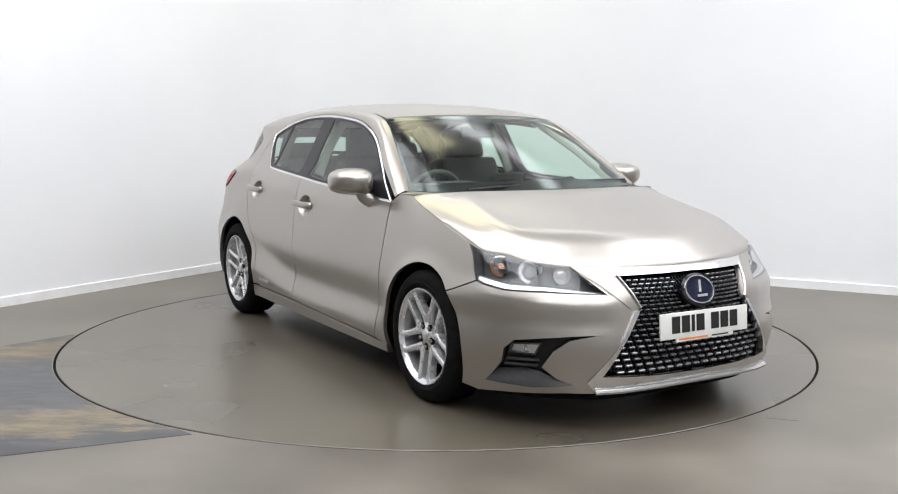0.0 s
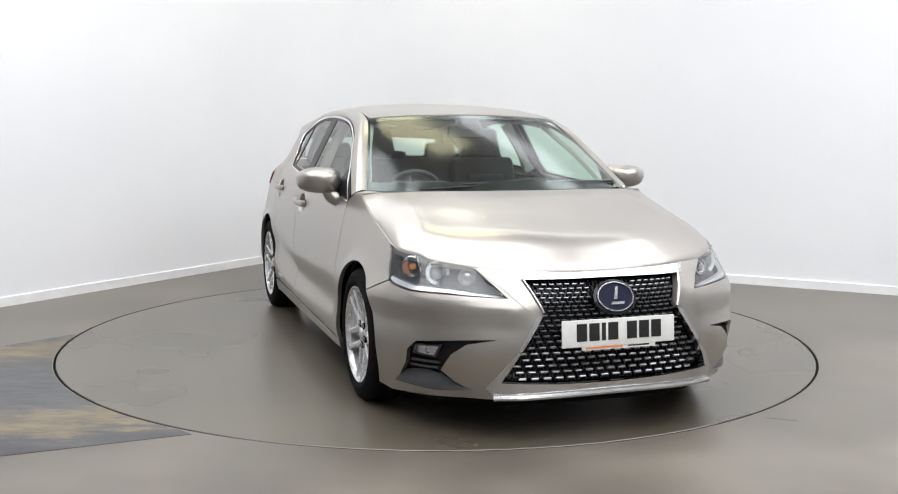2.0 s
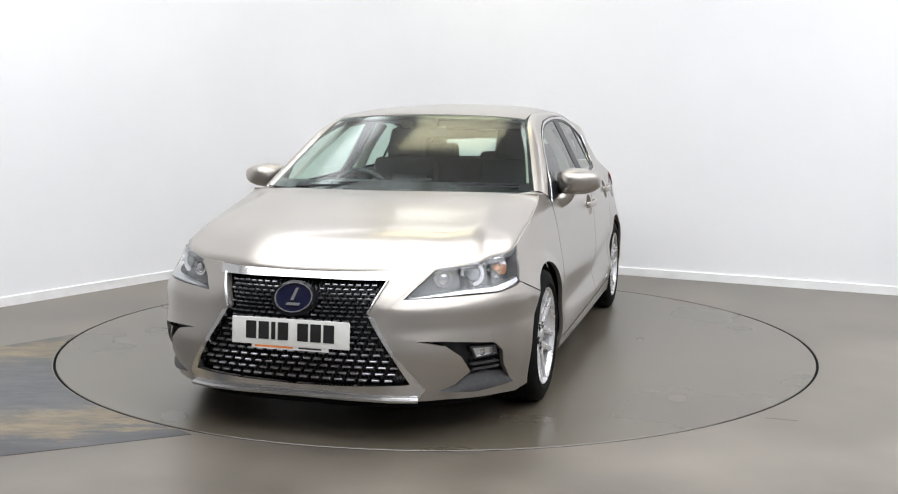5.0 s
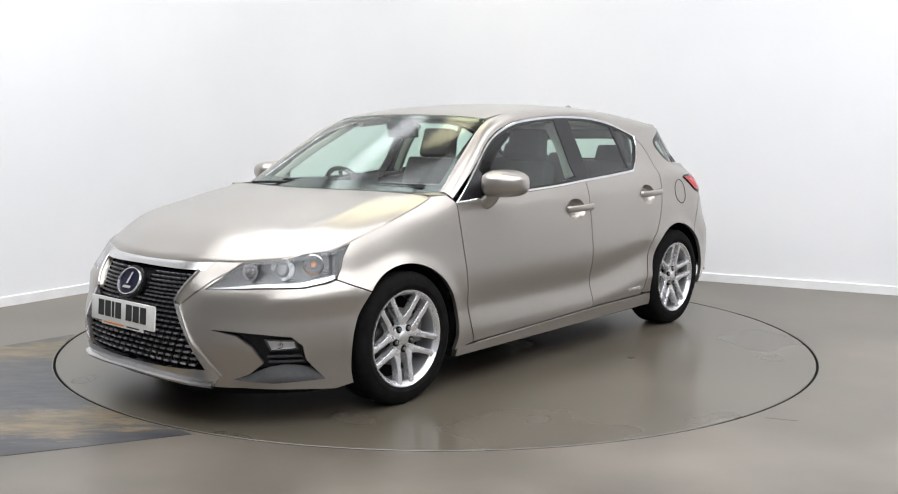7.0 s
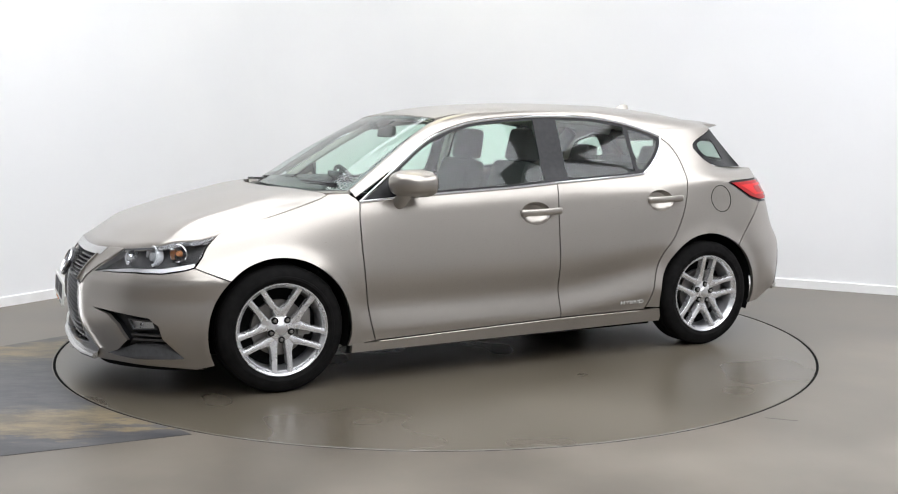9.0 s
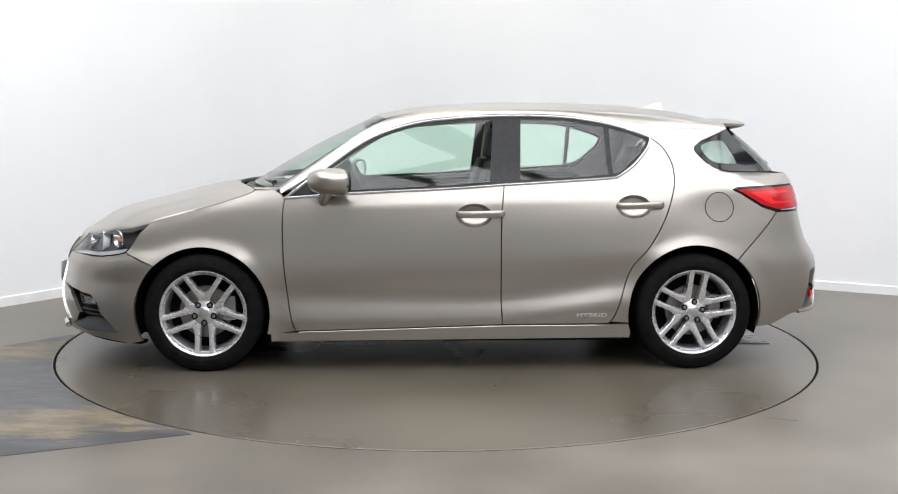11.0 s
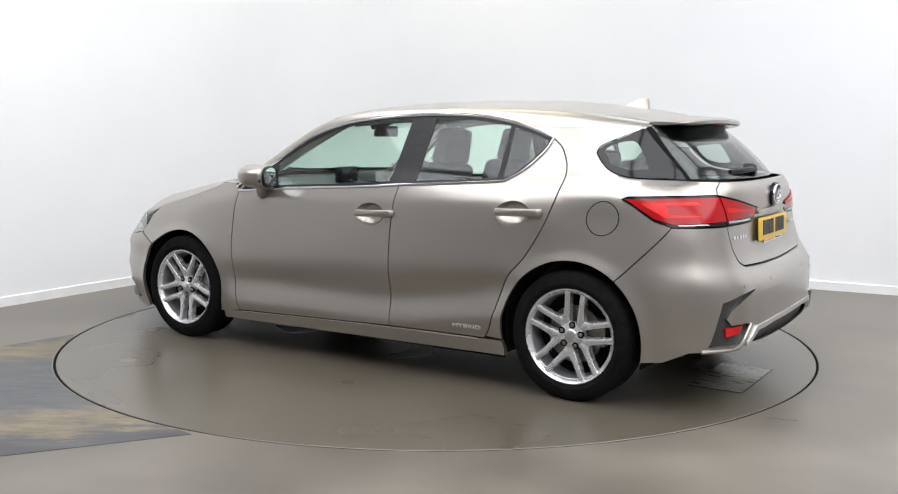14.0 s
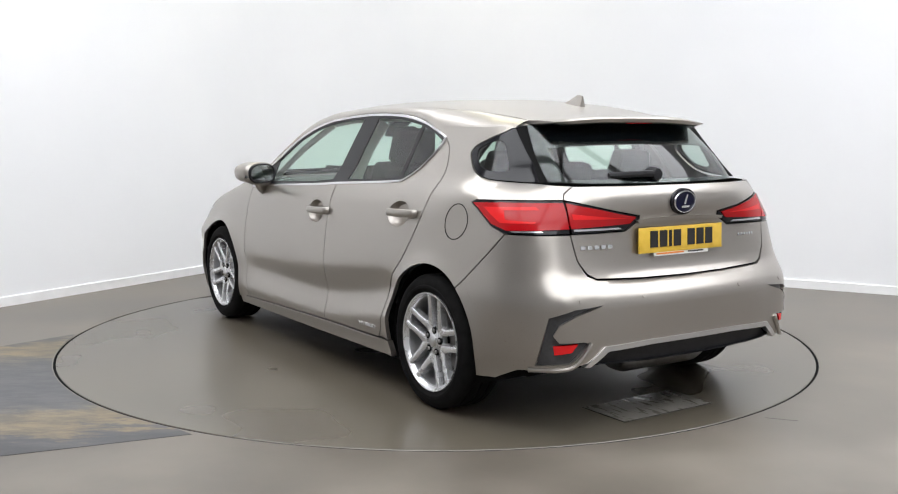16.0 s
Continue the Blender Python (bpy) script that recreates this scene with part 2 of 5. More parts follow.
def worn(name):
    """Remains of ochre and slate paint in ragged bands along the strip."""
    m = material(name, (0.2, 0.2, 0.2), 0.5)
    t = m.node_tree
    b = t.nodes["Principled BSDF"]
    co = t.nodes.new("ShaderNodeTexCoord")
    across_ = t.nodes.new("ShaderNodeVectorMath")
    across_.operation = "DOT_PRODUCT"
    across_.inputs[1].default_value = (-0.387, 0.922, 0.0)
    t.links.new(co.outputs["Object"], across_.inputs[0])
    mp = t.nodes.new("ShaderNodeMapping")
    mp.inputs["Rotation"].default_value = (0, 0, radians(-22.8))
    mp.inputs["Scale"].default_value = (0.8, 2.4, 1)
    t.links.new(co.outputs["Object"], mp.inputs["Vector"])
    coarse, fine = t.nodes.new("ShaderNodeTexNoise"), t.nodes.new("ShaderNodeTexNoise")
    coarse.inputs["Scale"].default_value, coarse.inputs["Detail"].default_value, coarse.inputs["Roughness"].default_value = 2.2, 12, 0.74
    fine.inputs["Scale"].default_value, fine.inputs["Detail"].default_value, fine.inputs["Roughness"].default_value = 5.0, 10, 0.75
    for n in (coarse, fine):
        t.links.new(mp.outputs["Vector"], n.inputs["Vector"])
    shift = t.nodes.new("ShaderNodeMath")
    shift.operation, shift.inputs[1].default_value = "MULTIPLY_ADD", 1.5
    t.links.new(coarse.outputs["Fac"], shift.inputs[0])
    t.links.new(across_.outputs["Value"], shift.inputs[2])
    place = t.nodes.new("ShaderNodeMapRange")
    place.inputs["From Min"].default_value, place.inputs["From Max"].default_value = -1.464 + 0.75, 1.036 + 0.75
    t.links.new(shift.outputs[0], place.inputs["Value"])
    r = t.nodes.new("ShaderNodeValToRGB")
    ramp = r.color_ramp
    ramp.elements[0].position, ramp.elements[0].color = 0.0, (0.052, 0.052, 0.056, 1)
    ramp.elements[1].position, ramp.elements[1].color = 1.0, (0.075, 0.073, 0.074, 1)
    for pos, col in ((0.085, (0.072, 0.072, 0.077)), (0.115, (0.165, 0.132, 0.085)), (0.215, (0.175, 0.146, 0.100)), (0.26, (0.112, 0.106, 0.097)), (0.31, (0.078, 0.079, 0.086)),
                     (0.62, (0.086, 0.087, 0.092)), (0.69, (0.122, 0.112, 0.096)), (0.75, (0.175, 0.140, 0.090)), (0.85, (0.160, 0.130, 0.086)), (0.89, (0.082, 0.080, 0.080))):
        ramp.elements.new(pos).color = (*col, 1)
    t.links.new(place.outputs["Result"], r.inputs["Fac"])
    spots = t.nodes.new("ShaderNodeValToRGB")
    spots.color_ramp.elements[0].position, spots.color_ramp.elements[1].position = 0.41, 0.60
    spots.color_ramp.elements[0].color, spots.color_ramp.elements[1].color = (0.55, 0.56, 0.59, 1), (1.28, 1.25, 1.18, 1)
    t.links.new(fine.outputs["Fac"], spots.inputs["Fac"])
    mix = t.nodes.new("ShaderNodeVectorMath")
    mix.operation = "MULTIPLY"
    t.links.new(r.outputs["Color"], mix.inputs[0])
    t.links.new(spots.outputs["Color"], mix.inputs[1])
    t.links.new(mix.outputs["Vector"], b.inputs["Base Color"])
    mr = t.nodes.new("ShaderNodeMapRange")
    mr.inputs["To Min"].default_value, mr.inputs["To Max"].default_value = 0.3, 0.6
    t.links.new(fine.outputs["Fac"], mr.inputs["Value"])
    t.links.new(mr.outputs["Result"], b.inputs["Roughness"])
    bp = t.nodes.new("ShaderNodeBump")
    bp.inputs["Strength"].default_value, bp.inputs["Distance"].default_value = 0.12, 0.002
    t.links.new(fine.outputs["Fac"], bp.inputs["Height"])
    t.links.new(bp.outputs["Normal"], b.inputs["Normal"])
    return m


WORN = worn('worn_floor_paint')
PLATE = vary(material('scuffed_plate', (0.15, 0.145, 0.14), 0.35), 9, (0.125, 0.115, 0.10), (0.19, 0.175, 0.155), rough=(0.18, 0.4), bump=0.08, stretch=(1, 4, 1))


def turntable():
    r = R_DISC - 0.015
    v, f = lathe([(0.0, 0.0), (r - 0.003, 0.0), (r, -0.003), (r, -0.03), (0.0, -0.03)], 160, "z")
    ob = empty("turntable")
    part("deck", (v, f), DISC, ob)
    # black ring laid in the open joint, in place of the shade inside it
    part("gap_fill_ring", lathe([(r + 0.0005, -0.003), (r + 0.0140, -0.003), (r + 0.0140, -0.03), (r + 0.0005, -0.03)], 160, "z"), GAP, ob)
    part("cover_plate", box((0.27, 0.56, 0.004), (-1.855, 0.035, 0.0015), 0.001), PLATE, ob, "scuffed grey cover plate let into the deck")
    for sx, sy, w2, l2 in ((-1.992, 0.035, 0.003, 0.57), (-1.718, 0.035, 0.003, 0.57), (-1.855, 0.318, 0.27, 0.003), (-1.855, -0.248, 0.27, 0.003)):
        part("plate_joint", box((w2, l2, 0.003), (sx, sy, 0.0008)), BLACK, ob, smooth=False)
    return tagged(ob, "round grey-beige turntable set flush in the floor", "turntable")


def ceiling_panel(x, y, w, l, turn, mat):
    ob = empty("ceiling_light", pose(x, y, HEIGHT - 0.03, 0, 0, turn))
    tagged(ob, "flush white LED ceiling panel, switched on", "ceiling light", "ceiling lights")
    part("diffuser", box((w - 0.04, l - 0.04, 0.012), (0, 0, 0)), mat, ob)
    rim = join(box((w, 0.02, 0.04), (0, l / 2 - 0.01, 0.005)), box((w, 0.02, 0.04), (0, 0.01 - l / 2, 0.005)),
               box((0.02, l - 0.04, 0.04), (w / 2 - 0.01, 0, 0.005)), box((0.02, l - 0.04, 0.04), (0.01 - w / 2, 0, 0.005)))
    part("frame", rim, SKIRT, ob, smooth=False)
    return ob


def floor_crack():
    pts = spline([(1.47, -1.765, 0.0), (1.56, -1.80, 0.0), (1.60, -1.812, 0.0)], 5)
    tagged(part("floor_crack", tube([tuple(p) for p in pts], 0.0011, 5), BLACK), "hairline dark crack in the concrete floor", "floor crack", kind="structure")


studio()
floor_crack()
disc = turntable()
for i in range(4):
    for j in range(4):
        u, v = -1.45 + 2.3 * i, -6.3 + 2.5 * j
        c, s = math.cos(radians(-28)), math.sin(radians(-28))
        if (i, j) not in ((0, 0), (1, 0), (0, 3), (1, 3)):
            ceiling_panel(u * c - v * s, u * s + v * c + 0.3, 2.15, 2.25, -28, LAMP)
ceiling_panel(-0.10, 1.50, 1.5, 0.9, -28, WARMLAMP)
for (cx, cy), length, turn in (((-1.57, 2.27), 2.3, -31.9), ((1.03, 2.22), 3.8, 61.9)):
    ceiling_panel(cx, cy, 0.58, length, turn, LAMP)


# ------------------------------------------------------------------ the car's skin
# Plan lines of the body at rising heights, from the nose's middle round the side to the tail's middle.
PLAN = {
    0.14: [(2.16, 0), (2.155, .25), (2.115, .46), (1.935, .685), (1.68, .825), (1.45, .855), (.8, .86), (-.3, .862), (-1.1, .855), (-1.45, .845), (-1.68, .815), (-1.90, .68), (-2.00, .5), (-2.03, .25), (-2.04, 0)],
    0.36: [(2.20, 0), (2.195, .25), (2.15, .47), (1.975, .728), (1.73, .856), (1.45, .885), (.8, .893), (-.3, .89), (-1.1, .885), (-1.45, .88), (-1.75, .852), (-2.012, .705), (-2.07, .5), (-2.085, .25), (-2.09, 0)],
    0.56: [(2.185, 0), (2.17, .25), (2.10, .45), (1.95, .703), (1.735, .838), (1.45, .882), (.8, .885), (-.3, .89), (-1.1, .888), (-1.45, .885), (-1.78, .848), (-2.018, .695), (-2.065, .5), (-2.085, .25), (-2.09, 0)],
    0.70: [(2.09, 0), (2.075, .25), (2.01, .45), (1.90, .662), (1.715, .795), (1.45, .84), (.8, .867), (-.3, .879), (-1.1, .870), (-1.45, .861), (-1.765, .82), (-1.955, .685), (-1.985, .5), (-1.985, .25), (-1.99, 0)],
    0.85: [(1.92, 0), (1.90, .25), (1.84, .45), (1.72, .61), (1.58, .74), (1.40, .785), (.8, .838), (-.3, .856), (-1.1, .842), (-1.45, .824), (-1.76, .79), (-1.915, .67), (-1.962, .5), (-1.975, .25), (-1.98, 0)],
    0.98: [(1.62, 0), (1.61, .25), (1.58, .45), (1.54, .60), (1.48, .68), (1.36, .71), (.8, .79), (-.3, .816), (-1.1, .797), (-1.45, .795), (-1.72, .738), (-1.89, .61), (-1.96, .45), (-1.985, .25), (-1.995, 0)],
}
ZS = sorted(PLAN) + [1.06, 1.16, 1.28, 1.40]


def side_y(x, z):
    """Half width of the cabin's side above the belt."""
    rear, tail = max(0.0, -0.3 - x), max(0.0, -1.4 - x)
    return 0.818 - 0.53 * (z - 0.95) - 0.03 * rear ** 2 - 0.9 * tail ** 2 - 0.06 * max(0.0, x - 0.3) ** 2


def plan_at(z):
    if z in PLAN:
        return PLAN[z]
    low = PLAN[0.98]
    out = []
    for i, (x, y) in enumerate(low):
        if i <= 10:
            x2 = max(x, -1.72 + 0.35 * max(0, z - 1.0)) if i == 10 else x
            out.append((x2, side_y(x2, z) * (1.0 if i > 5 else y / side_y(x, 0.98))))
        else:
            out.append((x + 0.55 * (z - 0.98) + 0.0, y * (1 - 0.5 * (z - 0.98))))
    return out


NET = np.array([plan_at(z) for z in ZS], float)
NET = np.concatenate([NET[:, 1:2] * (1, -1), NET, NET[:, -2:-1] * (1, -1)], axis=1)
_mid = NET[1] * 0.5 + NET[2] * 0.5
KS = np.concatenate([[0], np.cumsum(np.linalg.norm(np.diff(_mid, axis=0), axis=1))])
KS -= KS[1]
S_END = KS[-2]


def slopes(k, v):
    """Tangents of a smooth curve through v at the knots k, along axis 0, without overshoot."""
    h = np.diff(k).reshape(-1, *([1] * (v.ndim - 1)))
    d = np.diff(v, axis=0) / h
    m = np.zeros_like(v)
    same = d[:-1] * d[1:] > 0
    w1, w2 = 2 * h[1:] + h[:-1], h[1:] + 2 * h[:-1]
    with np.errstate(divide="ignore", invalid="ignore"):
        m[1:-1] = np.where(same, (w1 + w2) / (w1 / d[:-1] + w2 / d[1:]), 0.0)
    m[0], m[-1] = d[0], d[-1]
    return m


ZK = np.array(ZS)
ZM = slopes(ZK, NET)


def columns(z):
    z = np.clip(np.asarray(z, float), ZK[0] - 0.1, ZK[-1])
    i = np.clip(np.searchsorted(ZK, z) - 1, 0, len(ZK) - 2)
    h = (ZK[i + 1] - ZK[i])[:, None, None]
    t = np.clip((z - ZK[i]), -0.1, None)[:, None, None] / h
    return ((1 + 2 * t) * (1 - t) ** 2) * NET[i] + t * (1 - t) ** 2 * h * ZM[i] + t * t * (3 - 2 * t) * NET[i + 1] + t * t * (t - 1) * h * ZM[i + 1]


ARCHES = ((1.305, 0.31, 0.350), (-1.30, 0.313, 0.357))


def skin(s, z, out=0.0):
    """Points of the body's skin at girth s (negative: the right side) and height z; out: metres proud of it."""
    s, z = np.asarray(s, float), np.asarray(z, float)
    s = np.where(s > S_END, s - 2 * S_END, np.where(s < -S_END, s + 2 * S_END, s))
    a = np.abs(s)
    c = columns(z)
    i = np.clip(np.searchsorted(KS, a) - 1, 1, len(KS) - 3)
    n = np.arange(len(a))
    h = (KS[i + 1] - KS[i])[:, None]
    t = (a - KS[i])[:, None] / h
    p0, p1, p2, p3 = c[n, i - 1], c[n, i], c[n, i + 1], c[n, i + 2]
    m1 = ((p1 - p0) / (KS[i] - KS[i - 1])[:, None] + (p2 - p1) / h) / 2
    m2 = ((p2 - p1) / h + (p3 - p2) / (KS[i + 2] - KS[i + 1])[:, None]) / 2
    p = ((1 + 2 * t) * (1 - t) ** 2) * p1 + t * (1 - t) ** 2 * h * m1 + t * t * (3 - 2 * t) * p2 + t * t * (t - 1) * h * m2
    d = (6 * t * t - 6 * t) * p1 / h + (3 * t * t - 4 * t + 1) * m1 + (6 * t - 6 * t * t) * p2 / h + (3 * t * t - 2 * t) * m2
    nrm = np.stack([d[:, 1], -d[:, 0]], -1)
    nrm /= np.linalg.norm(nrm, axis=1)[:, None] + 1e-9
    push = np.full(len(a), out)
    for ax, az, ar in ARCHES:
        r = np.hypot(p[:, 0] - ax, z - az)
        push += 0.010 * np.exp(-((r - ar) / 0.035) ** 2) * (a > 0.9) * (a < S_END - 0.6)
    # the doors' waist dips in above a swelling sill
    door = np.clip((1.15 - np.abs(p[:, 0] + 0.05)) / 0.35, 0, 1)
    fold = 0.262 + 0.105 * np.clip((-0.15 - p[:, 0]) / 0.75, 0, 1) ** 1.4
    rise = z - fold
    push += door * (-0.026 * np.exp(-((rise - 0.135) / 0.085) ** 2) + 0.013 * np.exp(-np.sqrt(rise ** 2 + 0.006 ** 2) / 0.05))
    # shoulder line below the belt
    brow = np.clip((1.0 - np.abs(p[:, 0] + 0.2)) / 0.3, 0, 1)
    push += brow * 0.005 * np.exp(-np.sqrt((z - 0.893 + 0.035 * p[:, 0]) ** 2 + 0.006 ** 2) / 0.045)
    # crease under the headlamps, running out to the front arch
    front = np.clip((a - 0.34) / 0.12, 0, 1) * np.clip((1.30 - a) / 0.12, 0, 1)
    push += front * 0.020 * np.clip(1 - np.abs(z - 0.548 - 0.012 * a) / 0.085, 0, 1)
    p = p + nrm * push[:, None]
    return np.stack([p[:, 0], p[:, 1] * np.where(s < 0, -1, 1), z], -1)


def girth(kind, v, z):
    """s where the skin at height z has that x (kind x), or that y at the nose (f) or tail (r)."""
    ss = np.linspace(0, S_END, 1200)
    p = skin(ss, np.full(1200, z))
    if kind == "x":
        return float(np.interp(-v, -p[:, 0], ss))
    if kind == "f":
        k = int(np.argmax(p[:, 0] < 1.4))
        return float(np.interp(v, p[:k, 1], ss[:k]))
    k = int(np.argmax(p[:, 0] < -1.5))
    return float(np.interp(v, p[k:, 1][::-1], ss[k:][::-1]))


def lines(kind, pts):
    return [(girth(kind, v, z), z) for v, z in pts]


def inside(poly, q):
    x, y = q[:, 0], q[:, 1]
    r = np.zeros(len(q), bool)
    for (x1, y1), (x2, y2) in zip(poly, np.roll(poly, -1, axis=0)):
        c = (y1 > y) != (y2 > y)
        if y1 != y2:
            r ^= c & (x < (x2 - x1) * (y - y1) / (y2 - y1) + x1)
    return r


def near(poly, q):
    d = np.full(len(q), 9.0)
    for a, b in zip(poly, np.roll(poly, -1, axis=0)):
        ab = b - a
        t = np.clip(((q - a) @ ab) / (ab @ ab + 1e-12), 0, 1)
        d = np.minimum(d, np.linalg.norm(q - a - t[:, None] * ab, axis=1))
    return d


def dense(poly, step):
    out = []
    p = np.asarray(poly, float)
    for a, b in zip(p, np.roll(p, -1, axis=0)):
        k = max(1, int(np.linalg.norm(b - a) / step))
        out += [a + (b - a) * i / k for i in range(k)]
    return np.array(out)


def shrink(poly, d):
    """The outline moved inwards by d."""
    p = np.asarray(poly, float)
    keep = np.linalg.norm(p - np.roll(p, 1, axis=0), axis=1) > 1e-5
    p = p[keep]
    area = np.sum(p[:, 0] * np.roll(p[:, 1], -1) - np.roll(p[:, 0], -1) * p[:, 1])
    e = np.roll(p, -1, axis=0) - p
    n = np.stack([-e[:, 1], e[:, 0]], -1) * np.sign(area)
    n /= np.linalg.norm(n, axis=1)[:, None]
    m = n + np.roll(n, 1, axis=0)
    m /= np.maximum(np.sum(m * n, axis=1), 0.4)[:, None]
    return p + m * d


def sheet(outline, lift, holes=(), step=0.03, depth=0.020, gap=0.0030, hole_gap=0.0, edge=None):
    """A pressed panel: the outline filled on a curved surface, with its edges turned inwards. lift(points, out) gives 3D."""
    loops = [dense(shrink(outline, gap), edge or step * 0.6)] + [dense(shrink(h, -hole_gap), edge or step * 0.6) for h in holes]
    lo, hi = loops[0].min(0), loops[0].max(0)
    gx, gy = np.meshgrid(np.arange(lo[0], hi[0], step), np.arange(lo[1], hi[1], step * 0.87))
    gx[::2] += step / 2
    q = np.stack([gx.ravel(), gy.ravel()], -1)
    ok = inside(loops[0], q) & (near(loops[0], q) > step * 0.4)
    for h in loops[1:]:
        ok &= ~inside(h, q) & (near(h, q) > step * 0.4)
    q = q[ok]
    verts = [Vector(p) for l in loops for p in l] + [Vector(p) for p in q]
    edges, k = [], 0
    for l in loops:
        edges += [(k + i, k + (i + 1) % len(l)) for i in range(len(l))]
        k += len(l)
    v2, _, tri, orig, _, _ = delaunay_2d_cdt(verts, edges, [], 0, 1e-6)
    v2 = np.array([tuple(v) for v in v2])
    tri = np.array([t for t in tri if len(t) == 3])
    c = v2[tri].mean(1)
    e1, e2 = v2[tri[:, 1]] - v2[tri[:, 0]], v2[tri[:, 2]] - v2[tri[:, 0]]
    ok = inside(loops[0], c) & (np.abs(e1[:, 0] * e2[:, 1] - e1[:, 1] * e2[:, 0]) > 4e-7)
    for h in loops[1:]:
        ok &= ~inside(h, c)
    tri = tri[ok]
    p = lift(v2, 0.0)
    verts3 = [tuple(x) for x in p]
    faces = [tuple(int(i) for i in t) for t in tri]
    if depth:
        where = {}
        for i, o in enumerate(orig):
            for j in o:
                where[j] = i
        back = lift(v2, -depth)
        k = 0
        for l in loops:
            ids = [where[k + i] for i in range(len(l))]
            k += len(l)
            base = len(verts3)
            verts3 += [tuple(back[i]) for i in ids]
            m = len(ids)
            faces += [(ids[i], ids[(i + 1) % m], base + (i + 1) % m, base + i) for i in range(m)]
    return verts3, faces


def on_skin(q, out):
    return skin(q[:, 0], q[:, 1], out)


def across(half):
    """A left half outline from the top middle to the bottom middle, doubled over the middle."""
    middle = 2 * S_END if half[0][0] > S_END / 2 else 0.0
    return list(half) + [(middle - s, z) for s, z in reversed(half) if abs(2 * s - middle) > 1e-6]


def coons(c0, c1, d0, d1, na=24, nb=32, bulge=None):
    """A patch between four edges: c0(b), c1(b) across, d0(a), d1(a) along; bulge(a, b) is added."""
    v, f = [], []
    ev = lambda c, t: np.array([np.interp(t, np.linspace(0, 1, len(c)), np.array(c)[:, k]) for k in range(3)])
    for i in range(na + 1):
        a = i / na
        for j in range(nb + 1):
            b = j / nb
            p = (1 - a) * ev(c0, b) + a * ev(c1, b) + (1 - b) * ev(d0, a) + b * ev(d1, a)
            p -= (1 - a) * ((1 - b) * np.array(c0[0]) + b * np.array(c0[-1])) + a * ((1 - b) * np.array(c1[0]) + b * np.array(c1[-1]))
            if bulge:
                p += np.array(bulge(a, b))
            v.append(tuple(p))
    w = nb + 1
    f = [(i * w + j, i * w + j + 1, (i + 1) * w + j + 1, (i + 1) * w + j) for i in range(na) for j in range(nb)]
    return v, f, w


def thick(vfw, d, na, nb):
    """Edges of a patch turned by d (a vector)."""
    v, f, w = vfw
    rim = [j for j in range(nb + 1)] + [i * w + nb for i in range(1, na + 1)] + [na * w + j for j in range(nb - 1, -1, -1)] + [i * w for i in range(na - 1, 0, -1)]
    base = len(v)
    v = v + [tuple(np.array(v[i]) + np.array(d)) for i in rim]
    m = len(rim)
    return v, f + [(rim[i], rim[(i + 1) % m], base + (i + 1) % m, base + i) for i in range(m)]


def arc(cx, cz, r, a0, a1, n=20):
    return [(cx + r * math.cos(radians(a0 + (a1 - a0) * i / n)), cz + r * math.sin(radians(a0 + (a1 - a0) * i / n))) for i in range(n + 1)]


# ------------------------------------------------------------------ the car
RED = material("red_lamp_lens", (0.36, 0.003, 0.006), 0.14, 0, 0.0, 0.35)
REDGLOW = material("red_lamp_core", (0.66, 0.012, 0.014), 0.2, 0, 0.0, 0.35)
AMBER = material("amber_bulb", (0.8, 0.33, 0.14), 0.25, 0, 0.5)
CLEAR = glass("clear_lens", (0.93, 0.94, 0.95))
PLATEW = vary(material("white_plate", (0.78, 0.78, 0.74), 0.35), 30, (0.74, 0.74, 0.70), (0.80, 0.80, 0.77))
PLATEY = vary(material("yellow_plate", (0.72, 0.47, 0.05), 0.35), 30, (0.68, 0.43, 0.04), (0.75, 0.50, 0.07))
INK = material("plate_black", (0.01, 0.01, 0.01), 0.5)
ORANGE = material("orange_print", (0.8, 0.25, 0.05), 0.5)
TRIM = vary(material("charcoal_trim", (0.045, 0.045, 0.047), 0.4), 60, (0.035, 0.035, 0.037), (0.055, 0.055, 0.058), rough=(0.33, 0.5), bump=0.06)
FABRIC = vary(material("black_seat_cloth", (0.03, 0.03, 0.032), 0.85), 90, (0.020, 0.020, 0.022), (0.036, 0.036, 0.039), bump=0.1, bump_scale=120)
DASH = vary(material("dark_dashboard", (0.03, 0.03, 0.032), 0.65), 50, (0.04, 0.04, 0.043), (0.06, 0.06, 0.063), bump=0.15, bump_scale=200)
LINING = vary(material("pale_headlining", (0.5, 0.48, 0.43), 0.9), 60, (0.46, 0.44, 0.40), (0.54, 0.52, 0.47))
HOUSING = material("lamp_housing_grey", (0.060, 0.060, 0.063), 0.30, 0.2)
LETTER = material("silver_letter", (0.72, 0.72, 0.72), 0.3, 0.3)
HALO = material("white_halo_ring", (0.82, 0.83, 0.85), 0.2)
LENSGREY = material("projector_lens_grey", (0.42, 0.43, 0.44), 0.08, 0.2, 0.5)
NAVY = material("badge_navy", (0.006, 0.007, 0.026), 0.3, 0, 0.0, 0.2)
BARREL = vary(material("rim_barrel_grey", (0.4, 0.4, 0.41), 0.35, 0.6), 15, (0.34, 0.34, 0.35), (0.46, 0.46, 0.47))
